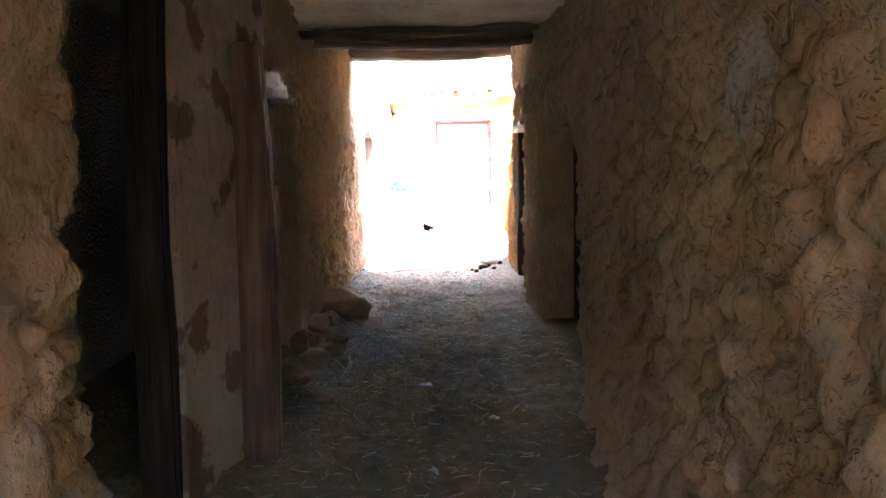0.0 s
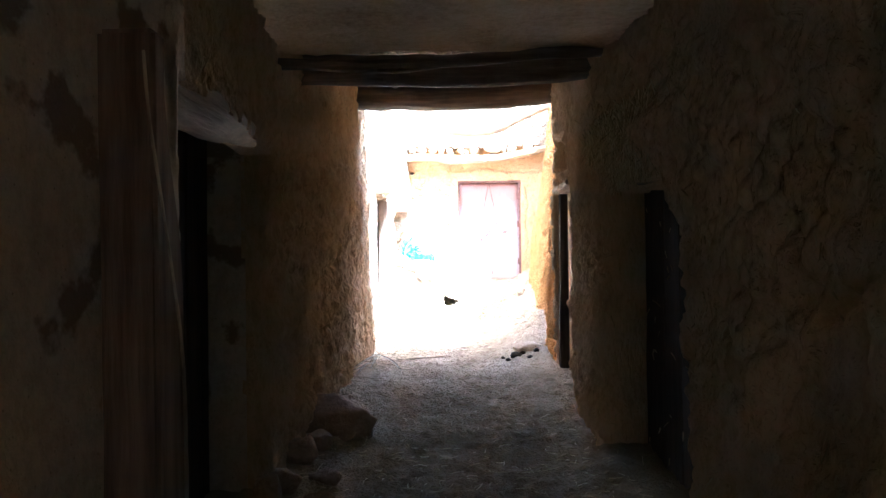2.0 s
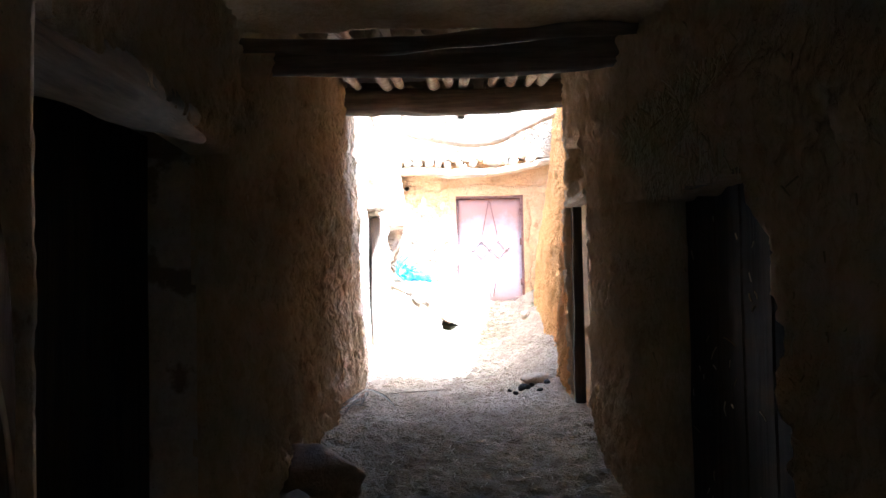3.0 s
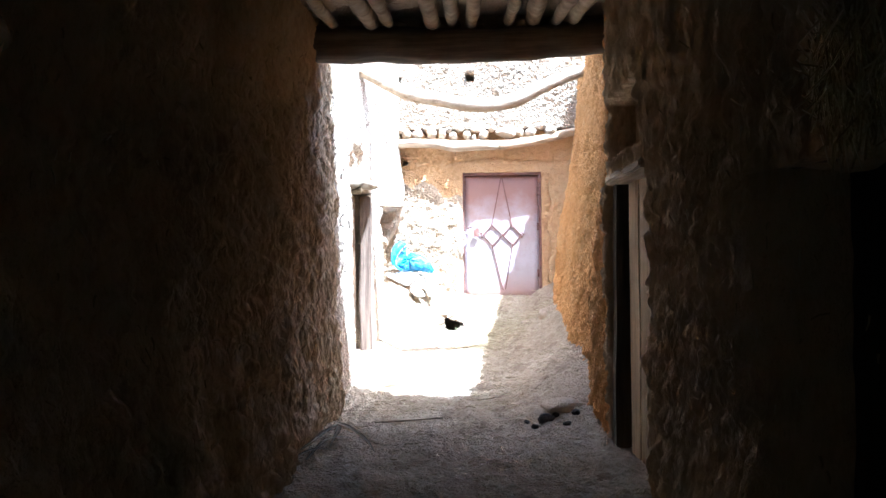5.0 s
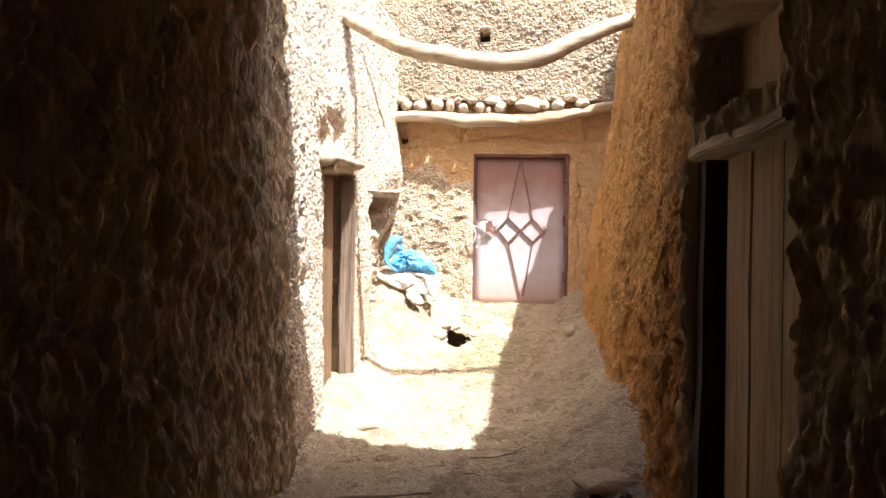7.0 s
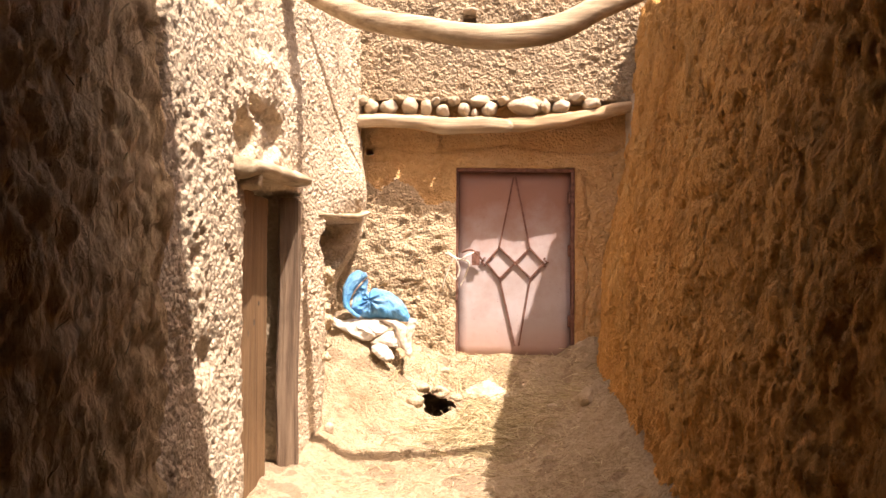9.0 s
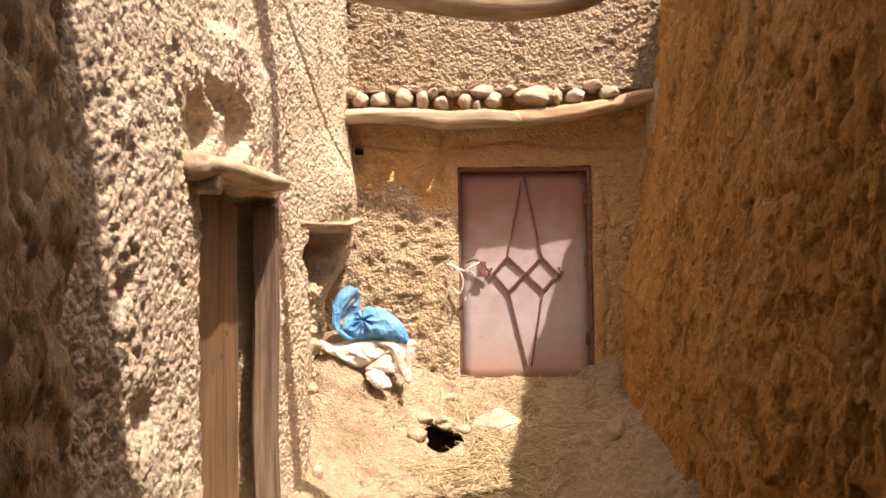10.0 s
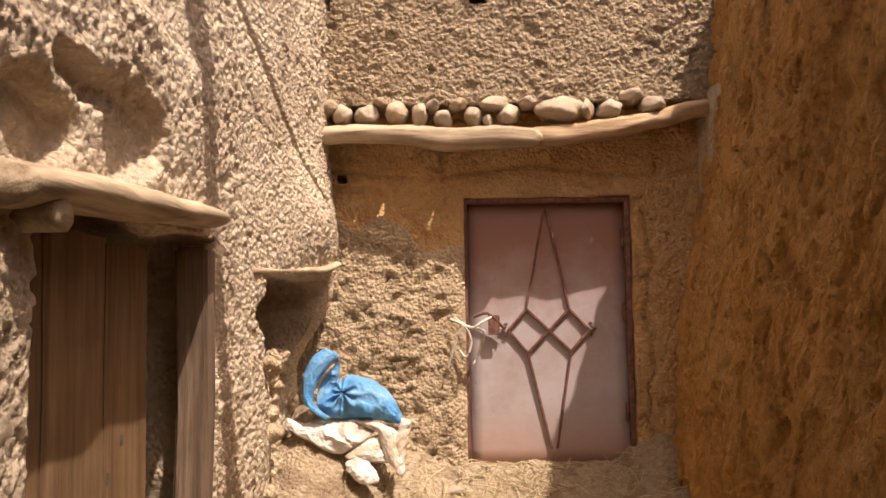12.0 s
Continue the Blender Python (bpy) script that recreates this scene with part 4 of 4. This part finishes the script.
PALE.colour(PALE.ramp(PALE.noise(14, 6), (0.35, (0.36, 0.285, 0.205)), (0.6, (0.53, 0.45, 0.35)))).bump(PALE.noise(40, 6), 0.012)
PALE = PALE.m
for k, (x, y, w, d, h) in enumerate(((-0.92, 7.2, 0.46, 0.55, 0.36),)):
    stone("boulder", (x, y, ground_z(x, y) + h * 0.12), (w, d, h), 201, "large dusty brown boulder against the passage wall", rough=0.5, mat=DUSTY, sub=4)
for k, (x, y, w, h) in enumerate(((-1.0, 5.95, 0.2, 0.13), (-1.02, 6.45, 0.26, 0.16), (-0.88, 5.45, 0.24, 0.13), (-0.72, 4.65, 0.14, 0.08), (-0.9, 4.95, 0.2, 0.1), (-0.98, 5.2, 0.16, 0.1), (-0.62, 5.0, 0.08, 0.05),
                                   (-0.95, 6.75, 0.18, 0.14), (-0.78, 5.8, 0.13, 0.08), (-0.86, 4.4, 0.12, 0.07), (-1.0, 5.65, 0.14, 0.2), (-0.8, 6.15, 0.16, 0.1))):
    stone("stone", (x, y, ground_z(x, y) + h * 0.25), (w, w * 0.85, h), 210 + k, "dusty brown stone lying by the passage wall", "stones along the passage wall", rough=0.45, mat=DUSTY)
stone("half_buried_stone", (-0.84, 11.8, ground_z(-0.84, 11.8) + 0.0), (0.42, 0.34, 0.16), 231, "smooth half-buried stone at the edge of the shade", rough=0.12, mat=EARTH)
stone("flat_stone", (0.15, 14.42, ground_z(0.15, 14.42) + 0.0), (0.34, 0.3, 0.11), 235, "pale flat stone beside the drain hole", rough=0.55, mat=PALE, sub=4).rotation_euler = (radians(24), 0, 0.2)
for k, (x, y, w, h) in enumerate(((-0.41, 14.14, 0.12, 0.12), (-0.37, 14.3, 0.12, 0.09), (-0.24, 14.345, 0.16, 0.08), (-0.1, 14.3, 0.1, 0.08))):
    stone("stone", (x, y, ground_z(x, y) + 0.01), (w, w * 0.9, h), 260 + k, "earthy stone on the rim of the drain hole", "stones round the drain hole", rough=0.6, mat=EARTH)
stone("stone", (-0.2, 14.6, ground_z(-0.2, 14.6) + 0.01), (0.08, 0.08, 0.06), 237, "small pale stone among straw")
stone("stone", (0.80, 13.6, ground_z(0.8, 13.6) + 0.02), (0.13, 0.12, 0.12), 239, "earth-coloured stone at the foot of the wall", rough=0.45, mat=EARTH)
stone("stone", (0.60, 13.9, ground_z(0.6, 13.9) + 0.01), (0.07, 0.07, 0.06), 241, "small pale stone among straw")
stone("stone", (-0.97, 13.55, ground_z(-0.97, 13.55) + 0.03), (0.07, 0.08, 0.09), 243, "small brown stone at the foot of the wall")
stone("stone", (0.62, 10.3, ground_z(0.62, 10.3) + 0.02), (0.3, 0.25, 0.12), 245, "pale lump of dried mud beside the doorway", mat=EARTH)
DUNG = Mat("dark_dung", 0.9)
DUNG.colour(DUNG.ramp(DUNG.noise(30, 5), (0.4, (0.025, 0.02, 0.015)), (0.7, (0.09, 0.07, 0.05)))).bump(DUNG.noise(60, 5), 0.01)
for k, (x, y, w) in enumerate(((0.49, 10.12, 0.11), (0.41, 10.05, 0.05), (0.57, 10.2, 0.06), (0.62, 9.95, 0.05), (0.36, 10.2, 0.04), (0.7, 10.1, 0.06))):
    ob = stone("dung_clod", (x, y, ground_z(x, y) + w * 0.25), (w, w, w * 0.75), 250 + k, "dark dried dung clod on the earth floor", "dung clods", rough=0.5, mat=DUNG.m)
    ob["category"] = "clod"

STRAW = Mat("straw", 0.7)
STRAW.colour(STRAW.ramp(STRAW.node("ShaderNodeNewGeometry").outputs["Random Per Island"], (0.0, (0.30, 0.225, 0.12)), (0.5, (0.50, 0.40, 0.235)), (1.0, (0.66, 0.56, 0.37))))
STRAW = STRAW.m


def blades(places, seed, lift=0.012):
    """Straw as three-sided bent stalks: places are (x, y, z, length, heading, tilt)."""
    verts, faces = [], []
    rng = np.random.RandomState(seed)
    for x, y, z, ln, a, tilt in places:
        r = rng.uniform(0.0017, 0.0034)
        d = np.array([math.cos(a) * math.cos(tilt), math.sin(a) * math.cos(tilt), math.sin(tilt)])
        side = np.array([-math.sin(a), math.cos(a), 0.0])
        up = np.cross(d, side)
        bend = side * rng.uniform(-0.12, 0.12) * ln + up * rng.uniform(-0.05, 0.1) * ln
        o = np.array([x, y, z])
        b0 = len(verts)
        for f in (0.0, 0.5, 1.0):
            m = o + d * ln * (f - 0.5) + bend * (1 - (2 * f - 1) ** 2)
            for q in range(3):
                w = 2.094 * q
                verts.append(m + (side * math.cos(w) + up * math.sin(w)) * r * (1.2 - 0.5 * f))
        for j in (0, 3):
            for q in range(3):
                faces.append((b0 + j + q, b0 + j + (q + 1) % 3, b0 + j + 3 + (q + 1) % 3, b0 + j + 3 + q))
    return verts, faces


def scatter_straw(name, count, seed, pick, long, label):
    rng = np.random.RandomState(seed)
    xy = np.array([pick(rng) for _ in range(count)])
    xy = xy[(np.abs(xy[:, 0] + 0.24) > 0.2) | (np.abs(xy[:, 1] - 14.18) > 0.22)]
    z = ground_base(xy[:, 0], xy[:, 1])[:, 2]
    nz = ground_base(xy[:, 0], xy[:, 1] + 0.1)[:, 2]
    pl = []
    for (x, y), h, h2 in zip(xy, z, nz):
        a = rng.uniform(0, 6.28)
        pl.append((x, y, h + rng.uniform(0.006, 0.03), rng.uniform(*long), a, math.atan((h2 - h) / 0.1) * math.sin(a) + rng.normal(0, 0.12)))
    ob = new(name, mesh_of(name, *blades(pl, seed), STRAW, False))
    return tagged(ob, label, "straw", kind="stuff")


scatter_straw("straw_litter", 2000, 1, lambda r: (np.clip(r.normal(0.15, 0.36), -0.75, 1.0), np.clip(r.normal(14.1, 0.38), 13.0, 14.84)), (0.04, 0.22), "dry yellow straw strewn before the metal door")
scatter_straw("straw_litter", 700, 5, lambda r: (np.clip(r.normal(0.05, 0.13), -0.3, 0.5), np.clip(r.normal(13.85, 0.2), 13.3, 14.3)), (0.12, 0.34), "loose heap of long straw by the drain hole")
scatter_straw("straw_litter", 2800, 2, lambda r: (r.uniform(-1.0, 0.85), 0.8 + 9.7 * r.uniform(0, 1) ** 1.5), (0.02, 0.09), "thin scattered straw on the passage floor")
scatter_straw("straw_litter", 700, 3, lambda r: (r.uniform(-0.95, 0.85), r.uniform(10.5, 13.4)), (0.03, 0.16), "thin scattered straw on sunlit earth")


def wall_straw(name, base, y0, y1, z0, z1, sign, count, seed, label, long=(0.015, 0.05)):
    rng = np.random.RandomState(seed)
    u, v = rng.uniform(y0, y1, count), rng.uniform(z0, z1, count)
    p = base(u, v)
    pl = [(q[0] + sign * rng.uniform(0.02, 0.06), q[1], q[2], rng.uniform(*long), rng.uniform(0, 6.28), -1.2 + rng.normal(0, 0.4)) for q in p]
    return tagged(new(name, mesh_of(name, *blades(pl, seed), STRAW, False)), label, "straw", kind="stuff")


wall_straw("wall_straw", right_base, 0.8, 8.0, 0.4, 2.6, -1, 700, 7, "bits of straw sticking out of the mud wall")
wall_straw("wall_straw", lambda u, v: right_base(u, v) - np.stack([0.21 * hollow(right_base(u, v), 5.5, 2.14, 0.5, 0.11), 0 * u, 0 * u], 1), 5.1, 6.1, 1.98, 2.3, -1.2, 1800, 9, "matted pale straw hanging from the plaster over the doorway", (0.05, 0.14))
wall_straw("wall_straw", left_base, 6.1, 10.4, 0.6, 3.0, 1, 500, 8, "bits of straw sticking out of the mud wall")

for k, (x, y, a, ln) in enumerate(((-0.05, 14.1, 1.2, 0.42), (0.05, 13.95, 0.5, 0.5), (-0.12, 13.8, 0.25, 0.55), (0.2, 14.25, 0.9, 0.4), (-0.55, 14.35, 1.5, 0.26), (0.12, 13.7, 2.4, 0.35), (-0.35, 13.5, 2.9, 0.4))):
    p0, p1 = (x - math.cos(a) * ln / 2, y - math.sin(a) * ln / 2), (x + math.cos(a) * ln / 2, y + math.sin(a) * ln / 2)
    timber("straw_stalk", [(*p0, ground_z(*p0) + 0.012), (x, y, max(ground_z(x, y), (ground_z(*p0) + ground_z(*p1)) / 2) + 0.02), (*p1, ground_z(*p1) + 0.015)], [0.004, 0.005, 0.003], STRAW, "long dry yellow stalk on the earth by the drain", "stalk", 6, 0.1, 1, 0.05, group="long stalks")

HUSK = Mat("dry_maize_leaf", 0.75)
HUSK.colour(HUSK.ramp(HUSK.noise(3, 5, 0.6, HUSK.scaled(1, 14, 14)), (0.35, (0.42, 0.37, 0.27)), (0.65, (0.66, 0.61, 0.48)))).bump(HUSK.noise(4, 4, 0.6, HUSK.scaled(1, 30, 30)), 0.004)


def leaf_part(parent, a, b, width, seed, curl_up=0.05):
    a, b = Vector(a), Vector(b)
    side = (b - a).cross(Vector((0, 0, 1))).normalized()
    bm = bmesh.new()
    rows = []
    n = 10
    for k in range(n + 1):
        f = k / n
        w = width * math.sin(math.pi * min(1, 0.12 + f * 0.86)) * 0.5
        c = a.lerp(b, f) + Vector((0, 0, curl_up * math.sin(math.pi * f))) + side * 0.04 * math.sin(f * 4 + seed)
        rows.append([bm.verts.new(c + side * w * s + Vector((0, 0, 0.25 * w * abs(s)))) for s in (-1, 0, 1)])
    for r0, r1 in zip(rows, rows[1:]):
        for q in (0, 1):
            bm.faces.new((r0[q], r0[q + 1], r1[q + 1], r1[q]))
    bmesh.ops.solidify(bm, geom=bm.faces[:], thickness=0.002)
    part("leaf", bm, HUSK.m, parent, "", True)


husks = thing("dry_maize_leaves", "bundle of dry pale maize leaves on the earth floor", "leaves", (-0.88, 9.35, ground_z(-0.88, 9.35) + 0.02))
for k, (a, b) in enumerate((((-0.22, -0.12, 0.03), (0.02, 0.45, 0.1)), ((-0.05, 0.4, 0.12), (0.22, -0.1, 0.02)), ((-0.18, -0.2, 0.0), (0.1, 0.2, 0.05)), ((-0.1, 0.5, 0.06), (-0.02, 0.05, 0.02)), ((-0.2, -0.3, 0.01), (0.05, -0.1, 0.03)))):
    leaf_part(husks, a, b, 0.035, k)
leafs = thing("dry_maize_leaves", "small dry forked maize leaf on the earth floor", "leaves", (-0.66, 5.2, ground_z(-0.66, 5.2) + 0.02))
for k, (a, b) in enumerate((((0, -0.2, 0), (0.03, 0.3, 0.06)), ((0, -0.15, 0.01), (0.12, 0.12, 0.05)), ((0.02, -0.1, 0.01), (-0.03, 0.2, 0.05)))):
    leaf_part(leafs, a, b, 0.022, k)
PAPER = Mat("scrap_paper", 0.8)
PAPER.colour(PAPER.ramp(PAPER.noise(30, 3), (0.4, (0.5, 0.47, 0.42)), (0.6, (0.72, 0.69, 0.63))))
for k, (x, y, w) in enumerate(((-0.12, 5.0, 0.08), (0.26, 4.3, 0.06), (-0.05, 3.55, 0.05))):
    bm = box_bm(w, w * 0.7, 0.004, 0, (0, 0, 0), 0, 4)
    for v in bm.verts:
        v.co.z += 0.02 * noise.noise(v.co * 30 + Vector((k, 0, 0))) + 0.01
    ob = tagged(part("paper_scrap", bm, PAPER.m, None, smoothed=True), "crumpled pale scrap of paper on the floor", "paper", "scraps of paper")
    ob.location = (x, y, ground_z(x, y) + 0.012)
    ob.rotation_euler = (0, 0, k * 1.3)
timber("thin_branch", [(-0.75, 10.35, ground_z(-0.75, 10.35) + 0.02), (-0.5, 10.32, ground_z(-0.5, 10.32) + 0.03), (-0.25, 10.4, ground_z(-0.25, 10.4) + 0.02)], [0.006, 0.008, 0.006], WOOD_PALE, "thin dry twig on the earth floor", "twig", 6, 0.3)
timber("thin_branch", [(-0.15, 11.05, ground_z(-0.15, 11.05) + 0.015), (0.1, 11.12, ground_z(0.1, 11.12) + 0.02), (0.28, 11.3, ground_z(0.28, 11.3) + 0.015)], [0.005, 0.006, 0.005], WOOD_PALE, "thin dry twig on the earth floor", "twig", 6, 0.3)

# ---- sacks ----
BLUE = Mat("blue_woven_plastic", 0.45)
weave = BLUE.math("MULTIPLY", BLUE.cells(260), 1.0)
BLUE.colour(BLUE.mix(BLUE.ramp(BLUE.noise(7, 5), (0.4, 0.0), (0.75, 0.6)), (0.07, 0.30, 0.60), (0.30, 0.52, 0.70))).bump(BLUE.math("ADD", BLUE.noise(16, 5, 0.6), BLUE.math("MULTIPLY", weave, 0.15)), 0.02)
WHITE = Mat("dirty_white_sack", 0.7)
WHITE.colour(WHITE.mix(WHITE.ramp(WHITE.noise(6, 5), (0.45, 0.0), (0.62, 0.9)), (0.70, 0.67, 0.63), (0.46, 0.36, 0.26))).bump(WHITE.noise(14, 5, 0.6), 0.025)


LINING = Mat("faded_sack_lining", 0.6)
LINING.colour(LINING.ramp(LINING.noise(12, 4), (0.4, (0.10, 0.30, 0.52)), (0.65, (0.24, 0.43, 0.62)))).bump(LINING.noise(30, 4), 0.006)


def cloth(first, second, depth, seed, fold=0.02, lean=0.25, pinch=None, out=0.0):
    """A slack piece of sacking stretched between two edges given as (x, z): it bellies out to the front and is creased all over."""
    nu, nv = 84, 44

    def edge(pts, f):
        x = f * (len(pts) - 1)
        i = min(int(x), len(pts) - 2)
        t = x - i
        p0, p1, p2, p3 = (Vector((*pts[min(max(i + d, 0), len(pts) - 1)], 0)) for d in (-1, 0, 1, 2))
        return 0.5 * (2 * p1 + (p2 - p0) * t + (2 * p0 - 5 * p1 + 4 * p2 - p3) * t * t + (3 * p1 - p0 - 3 * p2 + p3) * t ** 3)

    bm = bmesh.new()
    rows = []
    for i in range(nu + 1):
        u = i / nu
        a, b = edge(first, u), edge(second, u)
        row = []
        for j in range(nv + 1):
            v = j / nv
            p = a.lerp(b, v)
            q = Vector((p.x + seed, seed * 0.37, p.y))
            q += noise.noise_vector(q * 7) * 0.05
            big = 1 - 2.2 * abs(noise.noise(Vector((q.x * 5 + q.z * 8, seed, q.z * 6 - q.x * 4))))
            mid = 1 - 2.2 * abs(noise.noise(Vector((q.x * 17 - q.z * 9, seed + 3, q.z * 12 + q.x * 5))))
            small = 1 - 2.2 * abs(noise.noise(Vector((q.x * 40, seed + 5, q.z * 34 + q.x * 14))))
            rim = min(1.0, 6 * min(u, 1 - u, v, 1 - v) + 0.3)
            y = -out - depth * (math.sin(math.pi * v) ** 0.6) * (0.35 + 0.65 * math.sin(math.pi * min(max(u, 0), 1)) ** 0.6)
            y -= fold * rim * (big + 0.5 * mid + 0.22 * small)
            if pinch:
                d = p - Vector((*pinch, 0))
                way = math.atan2(d.y, d.x)
                y += (0.03 - 0.028 * (1 - abs(math.sin(way * 4.5 + 2.5 * noise.noise(Vector((d.x * 6, seed, d.y * 6)))))) ) * math.exp(-(d.length / 0.13) ** 2) * 1.4
            ragged = 0.008 * noise.noise(Vector((u * 9, v * 9, seed)))
            row.append(bm.verts.new((p.x + ragged, y + lean * p.y, p.y + ragged)))
        rows.append(row)
    for r0, r1 in zip(rows, rows[1:]):
        for j in range(nv):
            bm.faces.new((r0[j], r0[j + 1], r1[j + 1], r1[j]))
    behind = [[bm.verts.new(v.co + Vector((0, 0.004, 0))) for v in row] for row in rows]
    for r0, r1 in zip(behind, behind[1:]):
        for j in range(nv):
            bm.faces.new((r0[j], r1[j], r1[j + 1], r0[j + 1]))
    around = [(i, 0) for i in range(nu + 1)] + [(nu, j) for j in range(1, nv + 1)] + [(i, nv) for i in range(nu - 1, -1, -1)] + [(0, j) for j in range(nv - 1, 0, -1)]
    for (i, j), (k, l) in zip(around, around[1:] + around[:1]):
        bm.faces.new((rows[i][j], rows[k][l], behind[k][l], behind[i][j]))
    bmesh.ops.recalc_face_normals(bm, faces=bm.faces[:])
    return bm


blue = thing("blue_sack", "crumpled blue woven plastic sack lying on a heap", "sack", (-0.75, 14.40, 1.68))
part("body", cloth([(-0.17, 0.0), (-0.09, 0.06), (-0.05, 0.1), (0.0, 0.13), (0.09, 0.11), (0.19, 0.055), (0.25, -0.015), (0.285, -0.1)],
                   [(-0.17, -0.05), (-0.12, -0.085), (-0.04, -0.11), (0.04, -0.105), (0.1, -0.11), (0.16, -0.115), (0.22, -0.125), (0.28, -0.135)], 0.10, 3.0, 0.014, 0.2, (-0.035, 0.04)), BLUE.m, blue, "", True)
part("mouth", cloth([(-0.07, 0.258), (-0.14, 0.27), (-0.205, 0.228), (-0.245, 0.14), (-0.25, 0.03), (-0.21, -0.04), (-0.12, -0.105)],
                    [(-0.055, 0.222), (-0.085, 0.2), (-0.13, 0.15), (-0.18, 0.07), (-0.19, 0.0), (-0.165, -0.04), (-0.10, -0.085)], 0.045, 9.0, 0.009, 0.2, None, 0.05), BLUE.m, blue, "folded blue sack mouth", True)
part("lining", cloth([(-0.06, 0.21), (-0.12, 0.15), (-0.17, 0.07), (-0.18, -0.03)], [(-0.06, 0.18), (-0.06, 0.12), (-0.06, 0.06), (-0.09, -0.03)], -0.02, 11.0, 0.012, 0.2), LINING.m, blue, "faded blue inside of the sack", True)
white = thing("white_sack", "dirty white plastic sack crumpled under a blue one", "sack", (-0.71, 14.33, 1.42))
part("body", cloth([(-0.375, 0.165), (-0.28, 0.14), (-0.145, 0.16), (0.01, 0.16), (0.12, 0.11)], [(-0.373, 0.11), (-0.268, 0.055), (-0.135, -0.012), (-0.057, -0.012), (0.05, 0.045)], 0.05, 5.0, 0.014, 0.3), WHITE.m, white, "", True)
part("fold", cloth([(0.0, 0.15), (0.11, 0.09), (0.155, -0.012), (0.21, -0.1), (0.249, -0.135)], [(0.07, 0.16), (0.21, 0.10), (0.225, 0.02), (0.26, -0.045), (0.26, -0.115)], 0.035, 6.0, 0.01, 0.3, None, 0.03), WHITE.m, white, "", True)
part("corner", cloth([(0.235, 0.165), (0.22, 0.088), (0.205, 0.01), (0.232, -0.09)], [(0.30, 0.15), (0.293, 0.1), (0.268, 0.0), (0.26, -0.123)], 0.03, 7.0, 0.01, 0.3, None, 0.03), WHITE.m, white, "", True)
part("middle", cloth([(-0.06, -0.03), (0.03, 0.04), (0.12, 0.08)], [(-0.02, -0.06), (0.08, -0.06), (0.17, -0.068)], 0.04, 12.0, 0.014, 0.35), WHITE.m, white, "", True)
part("bottom", cloth([(-0.05, -0.057), (0.01, -0.018), (0.077, -0.057), (0.132, -0.134)], [(-0.034, -0.10), (0.02, -0.146), (0.077, -0.16), (0.127, -0.148)], 0.045, 8.0, 0.012, 0.5, None, 0.02), WHITE.m, white, "earth-stained sack bottom", True)
